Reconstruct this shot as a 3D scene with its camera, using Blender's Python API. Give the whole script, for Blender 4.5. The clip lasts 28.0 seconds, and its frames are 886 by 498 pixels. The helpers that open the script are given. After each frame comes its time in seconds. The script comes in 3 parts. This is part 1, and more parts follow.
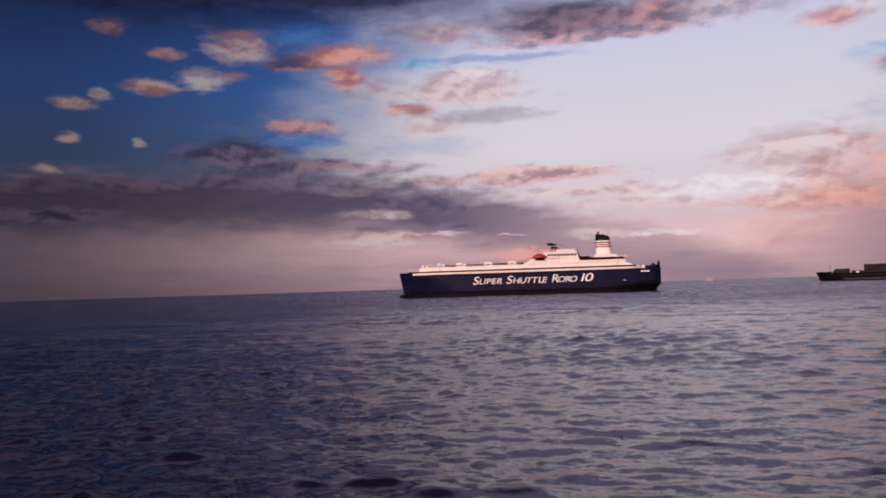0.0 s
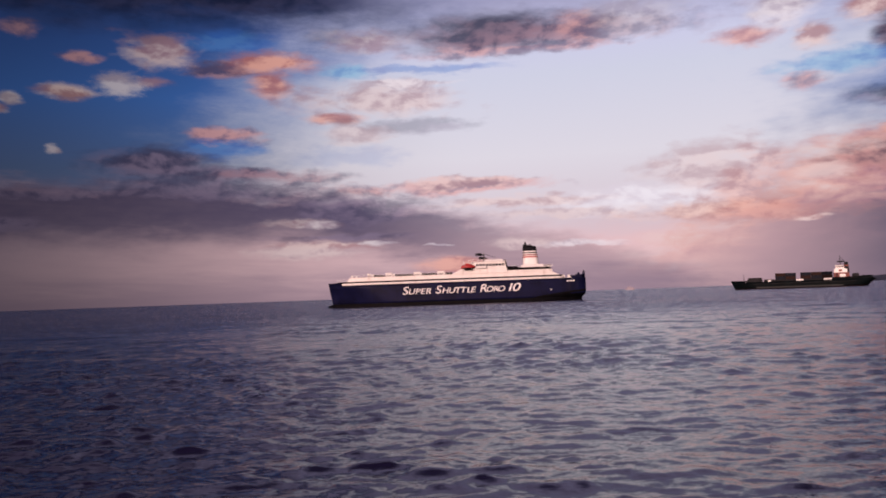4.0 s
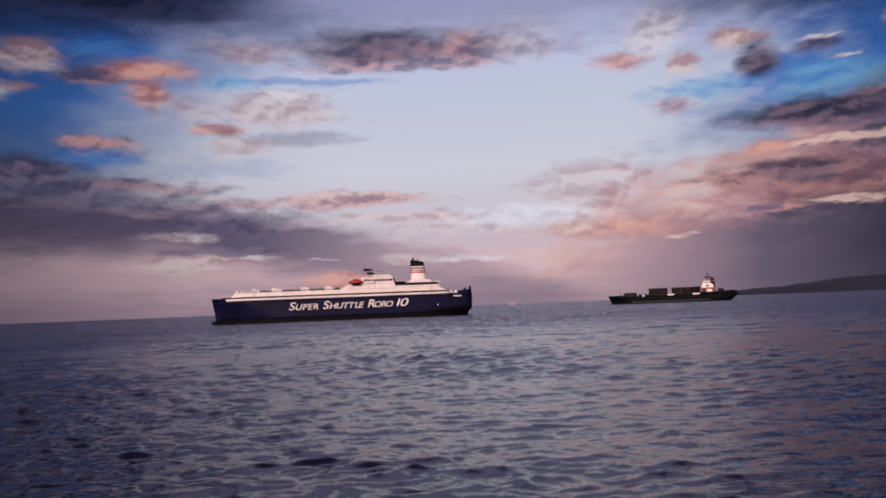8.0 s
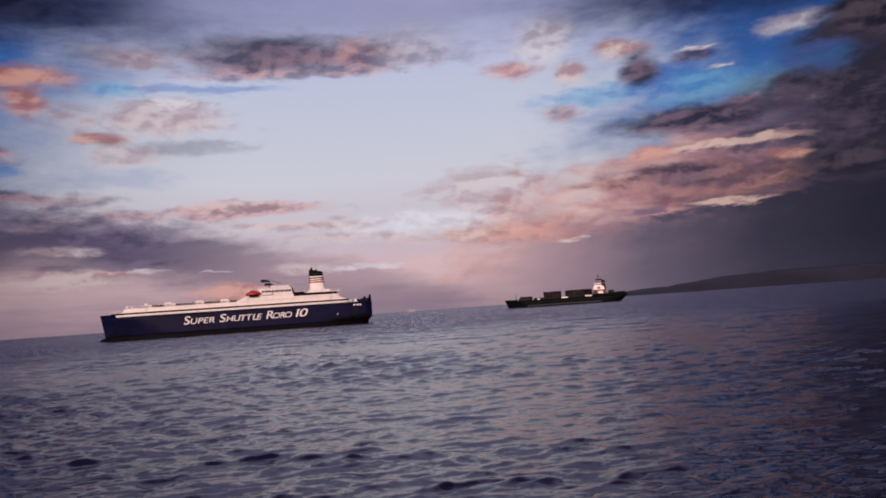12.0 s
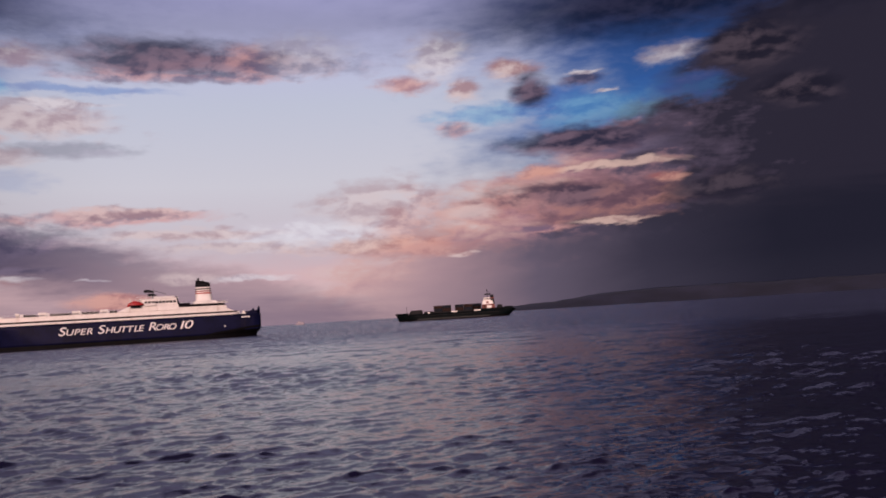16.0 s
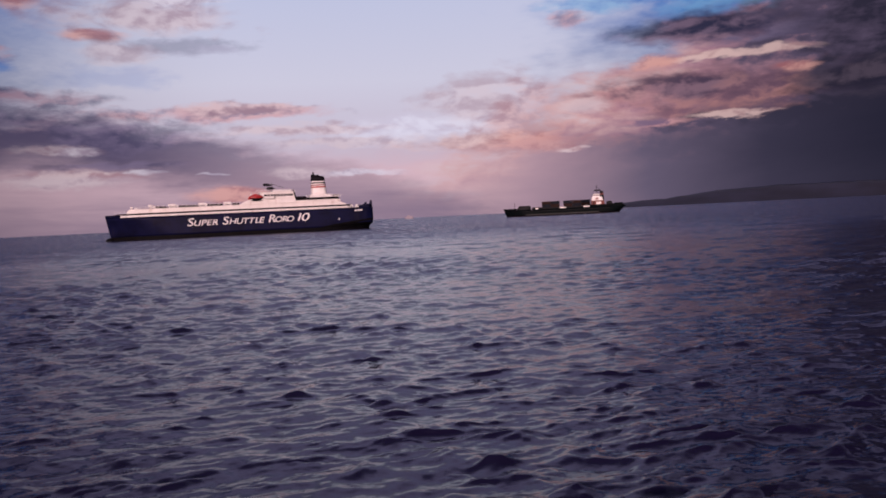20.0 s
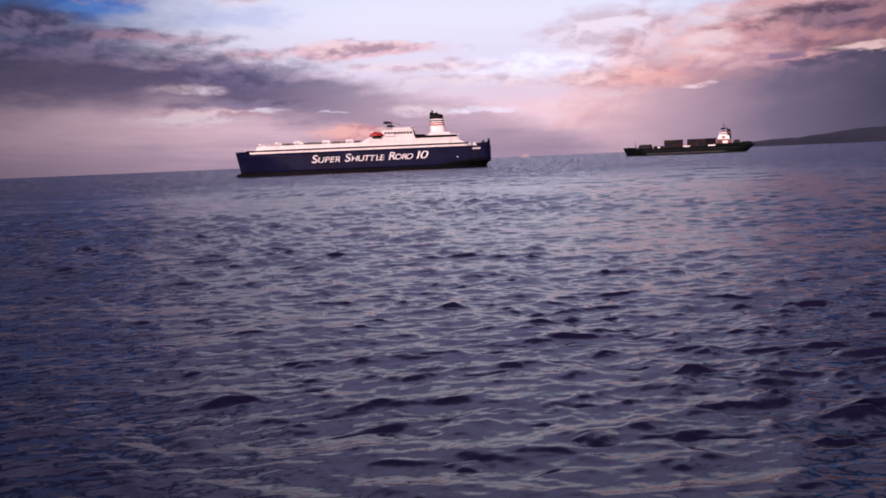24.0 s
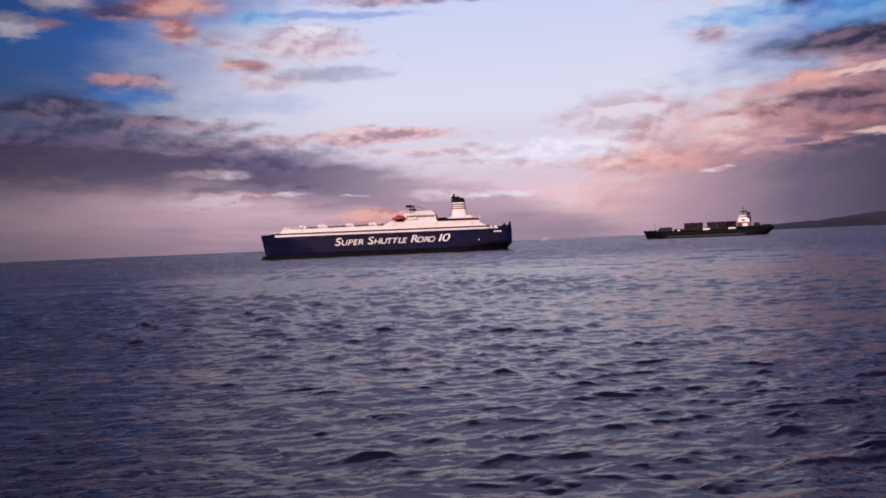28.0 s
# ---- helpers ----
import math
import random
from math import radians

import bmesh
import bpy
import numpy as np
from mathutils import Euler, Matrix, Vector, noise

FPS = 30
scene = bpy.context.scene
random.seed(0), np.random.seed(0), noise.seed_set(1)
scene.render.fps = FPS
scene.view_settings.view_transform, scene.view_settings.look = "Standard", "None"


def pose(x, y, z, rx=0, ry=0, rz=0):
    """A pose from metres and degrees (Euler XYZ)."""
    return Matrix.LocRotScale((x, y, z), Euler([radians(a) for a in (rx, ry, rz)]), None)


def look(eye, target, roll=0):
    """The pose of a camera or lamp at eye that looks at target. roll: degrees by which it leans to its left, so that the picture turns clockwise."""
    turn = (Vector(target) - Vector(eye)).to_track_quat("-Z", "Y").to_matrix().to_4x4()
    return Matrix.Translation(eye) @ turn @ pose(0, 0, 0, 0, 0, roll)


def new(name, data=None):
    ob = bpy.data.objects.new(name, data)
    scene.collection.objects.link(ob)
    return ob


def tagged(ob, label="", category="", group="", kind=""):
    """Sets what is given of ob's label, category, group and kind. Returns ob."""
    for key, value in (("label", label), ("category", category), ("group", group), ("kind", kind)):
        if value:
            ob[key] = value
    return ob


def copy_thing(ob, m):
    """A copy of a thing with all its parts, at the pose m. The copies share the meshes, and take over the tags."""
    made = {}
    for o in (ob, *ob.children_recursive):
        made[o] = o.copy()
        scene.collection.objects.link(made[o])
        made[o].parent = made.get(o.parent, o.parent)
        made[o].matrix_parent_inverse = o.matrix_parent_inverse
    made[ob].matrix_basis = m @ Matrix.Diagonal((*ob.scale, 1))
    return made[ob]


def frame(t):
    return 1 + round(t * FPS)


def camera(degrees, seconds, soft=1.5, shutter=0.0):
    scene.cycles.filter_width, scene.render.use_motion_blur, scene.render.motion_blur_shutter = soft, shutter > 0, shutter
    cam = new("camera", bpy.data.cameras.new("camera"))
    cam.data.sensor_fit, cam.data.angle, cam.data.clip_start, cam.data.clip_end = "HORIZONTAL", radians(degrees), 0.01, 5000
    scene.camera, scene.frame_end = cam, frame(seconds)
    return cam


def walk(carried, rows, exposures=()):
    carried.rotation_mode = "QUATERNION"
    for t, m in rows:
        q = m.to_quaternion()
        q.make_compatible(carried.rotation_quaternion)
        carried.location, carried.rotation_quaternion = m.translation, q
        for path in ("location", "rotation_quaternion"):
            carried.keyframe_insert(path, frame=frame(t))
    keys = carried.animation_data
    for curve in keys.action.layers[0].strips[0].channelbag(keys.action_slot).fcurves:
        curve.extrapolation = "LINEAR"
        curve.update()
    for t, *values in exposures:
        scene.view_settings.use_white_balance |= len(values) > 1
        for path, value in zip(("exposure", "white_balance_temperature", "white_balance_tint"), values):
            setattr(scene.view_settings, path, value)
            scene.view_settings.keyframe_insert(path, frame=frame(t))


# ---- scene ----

# The camera: hand-held on a small boat that drifts slowly, 4.5 m above the sea.
cam = camera(57.7, 28.0, soft=1.8)
# seconds, heading to the right of +y, tilt up, picture's lean to the left
TURNS = (
    (0, -6.59, 2.73, 1.79), (0.5, -7.70, 2.65, 1.83), (1, -9.41, 2.77, 2.03), (1.5, -9.88, 3.27, 2.05),
    (2, -9.14, 3.74, 2.14), (2.5, -7.50, 3.62, 2.19), (3, -6.53, 3.52, 2.11), (3.5, -3.63, 2.80, 2.05),
    (4, -1.33, 3.27, 2.03), (4.5, 0.32, 3.19, 1.95), (6.5, 4.41, 3.68, 1.89), (7, 5.10, 3.97, 2.19),
    (7.5, 6.08, 4.26, 2.15), (8, 6.85, 4.05, 2.26), (8.5, 7.63, 3.99, 2.36), (9, 8.66, 3.77, 2.39), (9.5, 9.13, 3.69, 2.41),
    (10, 9.90, 3.69, 2.72), (10.5, 10.36, 3.97, 3.24), (11, 12.08, 3.73, 3.49), (11.5, 13.09, 3.58, 3.70),
    (12, 14.22, 4.20, 4.03), (12.5, 16.06, 4.39, 4.12), (13, 18.14, 4.62, 4.12), (13.5, 19.73, 5.18, 4.36),
    (15.5, 22.47, 4.87, 3.71), (16, 22.04, 4.64, 3.52), (16.5, 21.87, 4.62, 3.11), (17, 20.58, 3.66, 3.04),
    (17.5, 18.96, 2.86, 3.50), (18, 17.69, 1.92, 4.10), (18.5, 17.07, 0.39, 3.50), (19, 15.77, -0.34, 3.16),
    (19.5, 14.91, -1.53, 2.71), (20, 14.01, -2.38, 2.80), (20.5, 13.54, -3.56, 2.03), (21, 11.64, -4.60, 1.83),
    (21.5, 10.43, -5.57, 1.91), (23.5, 6.44, -6.25, 2.43), (24, 5.63, -6.37, 2.46), (24.5, 5.19, -6.00, 2.59),
    (25, 4.78, -5.78, 3.17), (25.5, 4.82, -4.88, 3.14), (26, 4.65, -4.09, 2.93), (26.5, 4.67, -2.81, 2.29),
    (27, 4.18, -1.98, 2.22), (27.5, 4.55, -1.30, 2.42), (28, 4.49, -0.44, 2.46),
)
walk(cam, [(t, pose(-0.30 * (t - 14), -0.48 * (t - 14), 4.5, 90 + tilt, 0, -turn) @ pose(0, 0, 0, 0, 0, -lean))
           for t, turn, tilt, lean in TURNS],
     exposures=((0, -0.08, 6450, 15), (4.5, 0.0, 6300, 13), (8, -0.22, 6000, 9), (17, -0.25, 6200, 12), (19.5, -0.26, 5950, 16),
                (21, 0.0, 5750, 17), (24.5, 0.24, 5800, 17), (28, 0.05, 5850, 13)))

# ---- light: low warm sun behind the camera, a veiled bright sky ahead ----
SUN_AZ, SUN_EL = 205.0, 9.0


class F:
    """A value in a node tree, with arithmetic."""
    tree = None

    def __init__(self, socket):
        self.s = socket

    @staticmethod
    def op(kind, *args):
        n = F.tree.nodes.new("ShaderNodeMath")
        n.operation = kind
        for i, a in enumerate(args):
            if isinstance(a, F):
                F.tree.links.new(a.s, n.inputs[i])
            else:
                n.inputs[i].default_value = a
        return F(n.outputs[0])

    def __add__(self, o): return F.op("ADD", self, o)
    def __radd__(self, o): return F.op("ADD", o, self)
    def __sub__(self, o): return F.op("SUBTRACT", self, o)
    def __rsub__(self, o): return F.op("SUBTRACT", o, self)
    def __mul__(self, o): return F.op("MULTIPLY", self, o)
    def __rmul__(self, o): return F.op("MULTIPLY", o, self)
    def __truediv__(self, o): return F.op("DIVIDE", self, o)


def step(v, a, b, most=1.0):
    """Smooth 0..most as v goes from a to b."""
    n = F.tree.nodes.new("ShaderNodeMapRange")
    n.interpolation_type = "SMOOTHSTEP"
    F.tree.links.new(v.s, n.inputs[0])
    n.inputs[1].default_value, n.inputs[2].default_value, n.inputs[4].default_value = a, b, most
    return F(n.outputs[0])


def vector(kind, a, *more):
    n = F.tree.nodes.new("ShaderNodeVectorMath")
    n.operation = kind
    F.tree.links.new(a.s, n.inputs[0])
    for i, v in enumerate(more):
        n.inputs[i + 1].default_value = v
    return F(n.outputs["Value" if kind == "LENGTH" else "Vector"])


def mix(fac, a, b):
    n = F.tree.nodes.new("ShaderNodeMix")
    n.data_type = "RGBA"
    for i, v in ((0, fac), (6, a), (7, b)):
        if isinstance(v, F):
            F.tree.links.new(v.s, n.inputs[i])
        else:
            n.inputs[i].default_value = v if i == 0 else (*v, 1)
    return F(n.outputs[2])


def fbm(vec, scale, detail=5.0, rough=0.55, warp=0.0):
    n = F.tree.nodes.new("ShaderNodeTexNoise")
    F.tree.links.new(vec.s, n.inputs["Vector"])
    n.inputs["Scale"].default_value, n.inputs["Detail"].default_value = scale, detail
    n.inputs["Roughness"].default_value, n.inputs["Distortion"].default_value = rough, warp
    return F(n.outputs[0])


def fbm_vec(vec, scale, detail=4.0, rough=0.55):
    """Two independent noise values around 0."""
    n = F.tree.nodes.new("ShaderNodeTexNoise")
    F.tree.links.new(vec.s, n.inputs["Vector"])
    n.inputs["Scale"].default_value, n.inputs["Detail"].default_value, n.inputs["Roughness"].default_value = scale, detail, rough
    sep = F.tree.nodes.new("ShaderNodeSeparateColor")
    F.tree.links.new(n.outputs["Color"], sep.inputs[0])
    return F(sep.outputs[0]) - 0.5, F(sep.outputs[1]) - 0.5


def ramp(v, stops):
    n = F.tree.nodes.new("ShaderNodeValToRGB")
    F.tree.links.new(v.s, n.inputs[0])
    while len(n.color_ramp.elements) < len(stops):
        n.color_ramp.elements.new(0.5)
    for e, (p, c) in zip(n.color_ramp.elements, stops):
        e.position, e.color = p, (*c, 1)
    return F(n.outputs[0])


def xyz(a, b, c):
    n = F.tree.nodes.new("ShaderNodeCombineXYZ")
    for i, v in enumerate((a, b, c)):
        if isinstance(v, F):
            F.tree.links.new(v.s, n.inputs[i])
        else:
            n.inputs[i].default_value = v
    return F(n.outputs[0])


# colours of cloud: sunlit top, shaded base
DARK = ((0.20, 0.13, 0.18), (0.040, 0.036, 0.070))
SLATE = ((0.24, 0.18, 0.27), (0.075, 0.065, 0.125))
MAUVE = ((0.44, 0.24, 0.28), (0.10, 0.075, 0.145))
PINK = ((0.76, 0.38, 0.36), (0.22, 0.14, 0.22))
ROSE = ((0.84, 0.62, 0.58), (0.46, 0.25, 0.26))
PALE = ((0.85, 0.74, 0.76), (0.50, 0.40, 0.46))
GLOW = ((0.78, 0.60, 0.58), (0.52, 0.37, 0.40))
GOLD = ((0.90, 0.59, 0.50), (0.58, 0.33, 0.30))
EMBER = ((0.86, 0.42, 0.33), (0.46, 0.17, 0.17))
RUSSET = ((0.62, 0.28, 0.24), (0.22, 0.105, 0.135))
BLACK = ((0.12, 0.085, 0.11), (0.026, 0.022, 0.038))
CLEAR = ((0.09, 0.24, 0.60), (0.045, 0.15, 0.50))
AQUA = ((0.26, 0.52, 0.74), (0.13, 0.34, 0.64))
WHITE_VEIL = ((0.90, 0.84, 0.88), (0.74, 0.66, 0.72))


# heading, height, half width and half height in degrees, colours, ragged edge, thickness
def clear_gaps(cloud):
    cloud(-16.0, 17.7, 3.2, 0.71, CLEAR, 0.5, 0.8)
    cloud(-7.9, 15.8, 1.9, 0.50, AQUA, 0.8, 0.7)
    cloud(25.8, 13.9, 3.5, 0.66, AQUA, 0.9, 0.6)
    cloud(-16.6, 10.5, 2.7, 0.71, CLEAR, 0.6, 0.8)
    cloud(39.8, 14.3, 3.2, 1.0, CLEAR, 1, 0.5)
    cloud(-8.4, 10.0, 3.8, 0.75, CLEAR, 1, 0.22)
    cloud(31.3, 14.2, 3.8, 1.04, CLEAR, 0.7, 0.8)
    cloud(34.1, 13.6, 3.9, 1.23, AQUA, 0.7, 0.6)
    cloud(-2.1, 15.9, 5.5, 0.33, CLEAR, 0.8, 0.5)


def clouds_west(cloud):
    cloud(-21.2, 9.5, 4.3, 0.95, SLATE, 0.35, 0.95)
    cloud(-16.8, 8.9, 4.6, 0.50, SLATE, 0.5, 0.8)
    cloud(-26.4, 7.4, 7.3, 0.33, SLATE, 0.6, 0.55)
    cloud(-32.9, 5.4, 4.4, 0.55, SLATE, 0.45, 0.95)
    cloud(-25.6, 16.1, 1.2, 0.37, PINK, 0.8, 0.8)
    cloud(-20.5, 16.9, 2.3, 1.23, ROSE, 1, 0.8)
    cloud(-23.0, 14.6, 1.7, 0.83, PALE, 1, 0.85)
    cloud(-26.4, 13.9, 1.9, 0.51, ROSE, 0.6, 1)
    cloud(-29.6, 13.3, 0.6, 0.43, PALE, 0.5, 1)
    cloud(-31.2, 12.6, 1.2, 0.38, ROSE, 0.6, 0.95)
    cloud(-31.6, 10.4, 0.7, 0.35, ROSE, 0.5, 1)
    cloud(-27.2, 10.2, 0.5, 0.32, PALE, 0.4, 0.9)
    cloud(-32.8, 8.3, 0.8, 0.27, ROSE, 0.5, 0.9)
    cloud(-29.2, 17.6, 1.1, 0.59, PINK, 0.8, 0.7)


def clouds_middle(cloud):
    cloud(2.9, 18.1, 7.2, 1.37, DARK, 0.5, 0.9)
    cloud(9.2, 18.2, 1.9, 1.19, PINK, 0.6, 0.85)
    cloud(-16.2, 15.8, 2.5, 0.64, MAUVE, 0.7, 0.9)
    cloud(-13.2, 16.3, 3.1, 0.74, EMBER, 0.6, 0.95)
    cloud(-13.2, 14.9, 1.4, 0.89, EMBER, 0.5, 0.9)
    cloud(-21.3, 14.8, 1.3, 0.40, MAUVE, 0.7, 0.8)
    cloud(-16.6, 11.4, 2.5, 0.46, PINK, 0.7, 0.85)
    cloud(-6.5, 17.9, 2.9, 0.78, ROSE, 0.7, 0.6)
    cloud(4.0, 16.9, 6.8, 0.36, PINK, 0.9, 0.6)
    cloud(12.6, 18.5, 3.6, 1.44, PALE, 0.8, 0.55)
    cloud(-5.7, 13.8, 6.2, 1.06, ROSE, 0.9, 0.65)
    cloud(-3.4, 15.0, 3.4, 0.29, PALE, 0.5, 0.9)
    cloud(-8.7, 12.6, 2.0, 0.37, EMBER, 0.5, 0.8)
    cloud(-3.3, 12.1, 4.0, 0.62, SLATE, 0.9, 0.4)
    cloud(-7.1, 11.6, 2.3, 0.68, ROSE, 0.8, 0.5)


def clouds_low(cloud):
    cloud(-0.6, 7.7, 7.4, 0.48, PINK, 1, 0.75)
    cloud(-0.2, 7.9, 4.5, 0.34, ROSE, 1, 0.6)
    cloud(-6.9, 6.3, 5.9, 1.04, SLATE, 1, 0.6)
    cloud(-12.5, 8.7, 4.9, 0.53, MAUVE, 1, 0.7)
    cloud(-17.8, 7.9, 6.1, 0.72, SLATE, 1, 0.6)
    cloud(-11.3, 5.3, 2.6, 0.34, ROSE, 0.9, 0.4)
    cloud(-9.5, 3.7, 3.2, 0.30, ROSE, 0.6, 0.75)
    cloud(-6.2, 3.8, 1.4, 0.14, PALE, 0.9, 0.6)
    cloud(-1.7, 3.6, 0.9, 0.08, PALE, 0.4, 0.8)
    cloud(-0.5, 2.1, 2.7, 0.54, EMBER, 0.5, 0.75)
    cloud(4.2, 3.5, 2.2, 0.47, GLOW, 0.6, 0.7)
    cloud(-10.8, 3.2, 3.2, 0.46, GLOW, 0.6, 0.8)
    cloud(-10.2, 5.2, 1.4, 0.28, PALE, 0.9, 0.5)
    cloud(-8.5, 4.3, 4.6, 0.31, SLATE, 0.6, 0.6)
    cloud(12.8, 6.3, 6.0, 1.0, WHITE_VEIL, 0.9, 0.75)
    cloud(8.8, 3.3, 3.0, 0.23, PALE, 0.6, 0.75)
    cloud(7.2, 5.6, 5.8, 0.35, GLOW, 0.7, 0.7)
    cloud(4.2, 6.5, 6.3, 0.39, ROSE, 0.7, 0.6)


def clouds_east(cloud):
    cloud(8.5, 17.8, 9.5, 0.85, MAUVE, 0.9, 0.45)
    cloud(20.1, 16.3, 1.9, 0.65, EMBER, 0.6, 0.75)
    cloud(22.5, 18.1, 2.3, 1.51, PALE, 0.7, 0.85)
    cloud(24.2, 15.8, 1.2, 0.82, ROSE, 0.6, 0.85)
    cloud(27.8, 16.9, 1.9, 0.79, ROSE, 0.6, 0.95)
    cloud(29.0, 15.3, 1.4, 1.14, DARK, 0.5, 0.97)
    cloud(23.5, 13.0, 1.3, 0.53, PINK, 0.6, 0.7)
    cloud(32.7, 15.7, 1.6, 0.48, SLATE, 0.6, 0.9)
    cloud(32.9, 16.2, 1.4, 0.17, PALE, 0.6, 0.9)
    cloud(34.4, 14.8, 1.0, 0.13, PALE, 0.6, 0.9)
    cloud(38.9, 16.7, 2.3, 0.66, PALE, 0.7, 0.85)
    cloud(43.9, 16.5, 3.3, 1.65, BLACK, 0.45, 1)
    cloud(46.6, 13.1, 2.7, 1.00, BLACK, 0.5, 1)


def bank_east(cloud):
    cloud(32.5, 7.4, 6.5, 1.55, RUSSET, 0.9, 0.8)
    cloud(17.1, 8.1, 3.9, 1.76, ROSE, 1, 0.5)
    cloud(16.0, 5.2, 4.5, 0.60, GOLD, 1, 0.75)
    cloud(21.0, 4.6, 5.0, 0.65, EMBER, 1, 0.5)
    cloud(20.4, 6.7, 3.0, 2.03, EMBER, 1, 0.45)
    cloud(34.4, 11.1, 4.9, 0.76, SLATE, 0.5, 0.75)
    cloud(32.1, 11.3, 3.1, 0.54, PINK, 0.6, 0.6)
    cloud(32.4, 11.6, 5.6, 0.89, DARK, 0.4, 1)
    cloud(32.6, 9.7, 3.7, 0.27, GOLD, 0.5, 0.95)
    cloud(29.4, 9.6, 1.6, 0.50, EMBER, 0.6, 0.9)
    cloud(37.1, 9.7, 2.3, 0.33, GOLD, 0.5, 0.9)
    cloud(38.2, 8.5, 1.3, 0.33, EMBER, 0.6, 0.9)
    cloud(24.1, 7.1, 1.9, 0.52, ROSE, 0.7, 0.75)
    cloud(29.3, 5.6, 2.2, 0.21, PINK, 0.5, 0.8)
    cloud(34.2, 5.8, 2.6, 0.18, GOLD, 0.5, 0.85)
    cloud(23.5, 4.2, 1.2, 0.19, ROSE, 0.5, 0.8)
    cloud(31.5, 7.7, 4.0, 0.85, DARK, 0.9, 0.75)
    cloud(41.3, 7.5, 3.5, 1.06, BLACK, 0.5, 0.85)


def build_sky():
    world = bpy.data.worlds.new("evening_sky")
    scene.world = world
    world.use_nodes = True
    tree = F.tree = world.node_tree
    tree.nodes.clear()
    coord = tree.nodes.new("ShaderNodeTexCoord")
    split = tree.nodes.new("ShaderNodeSeparateXYZ")
    tree.links.new(coord.outputs["Generated"], split.inputs[0])
    x, y, z = (F(o) for o in split.outputs)
    az = F.op("ARCTAN2", x, y) * 57.2958
    el = F.op("ARCSINE", z) * 57.2958
    sky = tree.nodes.new("ShaderNodeTexSky")
    sky.sky_type, sky.sun_disc = "NISHITA", False
    sky.sun_elevation, sky.sun_rotation = radians(SUN_EL), radians(SUN_AZ)
    sky.air_density, sky.dust_density, sky.ozone_density = 1.2, 1.5, 2.5
    clear = tree.nodes.new("ShaderNodeMix")
    clear.data_type, clear.blend_type = "RGBA", "MULTIPLY"
    clear.inputs[0].default_value = 1
    tree.links.new(sky.outputs[0], clear.inputs[6])
    clear.inputs[7].default_value = (0.05, 0.075, 0.11, 1)
    col = F(clear.outputs[2])

    flat = xyz(az * 0.05, el * 0.15, 0.0)
    big = fbm(flat, 1.6, 4, 0.5, 0.4) - 0.5
    fine = fbm(flat, 6.0, 8, 0.62, 0.2) - 0.5
    streak = fbm(xyz(az * 0.03, el * 0.30 + az * 0.012, 3.0), 4.0, 6, 0.6, 0.3) - 0.5
    grain = fbm(flat, 15.0, 7, 0.65, 0.3) - 0.5
    ax, ay = fbm_vec(flat, 3.0)
    bx, by = fbm_vec(flat, 11.0)
    waz = az + ax * 9.0 + bx * 3.0
    wel = el + ay * 2.6 + by * 1.1
    side = F.op("ABSOLUTE", az - 11.0)
    # billows, and the same a little higher up to tell their lit from their shaded flanks
    billow = fbm(xyz(az * 0.13, el * 0.24, 9.0), 2.6, 6, 0.52, 0.25)
    relief = billow - fbm(xyz(az * 0.13 - 0.03, el * 0.24 + 0.10, 9.0), 2.6, 6, 0.52, 0.25)
    billow = billow - 0.5
    # blue of the clear sky, deeper upwards
    # stops from 0.44 lie above the view, added to lighten and darken the water
    col = mix(0.85, col, ramp(el / 60.0 + 0.02, (
        (0.02, (0.15, 0.11, 0.165)), (0.09, (0.23, 0.17, 0.25)), (0.17, (0.11, 0.16, 0.32)), (0.25, (0.055, 0.16, 0.50)),
        (0.31, (0.035, 0.095, 0.34)), (0.37, (0.035, 0.06, 0.22)), (0.44, (0.64, 0.55, 0.84)), (0.62, (0.75, 0.635, 0.97)), (0.76, (0.30, 0.27, 0.45)), (0.90, (0.11, 0.10, 0.17)))))
    # rosy haze over the horizon
    col = mix((1.0 - step(el, 3.5, 8.5)) * (1.0 - step(az, 13, 28)) * (1.0 - step(0.0 - az, 8, 50)) * 0.92, col,
              mix(step(el + big * 3.0 + streak * 3.0, 0.2, 3.4), (0.46, 0.31, 0.355), (0.84, 0.55, 0.55)))
    # thin cloud whitened ahead, the picture's bright centre put into its colour
    up = F.op("MAXIMUM", wel - 11.0, 0.0)
    d = F.op("SQRT", F.op("POWER", (waz - 6.0 - up * 0.55) / 25.5, 2.0) + F.op("POWER", F.op("ABSOLUTE", (wel - up * 0.62 - 10.4) / 7.0), 2.4))
    veil = 1.0 - step(d + big * 0.4 + fine * 0.25, 0.55, 1.12)
    # the top stops run above the view, brightened for the water's reflections
    col = mix(veil, col, ramp(el / 40.0, ((0.1, (0.68, 0.55, 0.59)), (0.24, (0.73, 0.69, 0.74)), (0.38, (0.63, 0.64, 0.75)), (0.55, (0.56, 0.54, 0.84)), (0.9, (0.42, 0.40, 0.66)))))
    # broad bank to the left, its upper rim lit
    under = 8.7 - F.op("MAXIMUM", waz + 11.0, 0.0) * 0.24 - wel
    tone = under + streak * 4.0 + fine * 1.4 + relief * 3.5
    col = mix(step(under + fine * 1.6 + big * 2.0, -0.5, 1.7) * (1.0 - step(under, 2.6, 6.0) * 0.80) * (1.0 - step(az, -9, 8) * 0.6), col,
              ramp(tone / 8.0 + 0.1, ((0.03, (0.64, 0.42, 0.44)), (0.14, (0.27, 0.175, 0.23)), (0.28, (0.115, 0.088, 0.148)), (0.55, (0.155, 0.115, 0.172)), (0.9, (0.33, 0.22, 0.265)))))
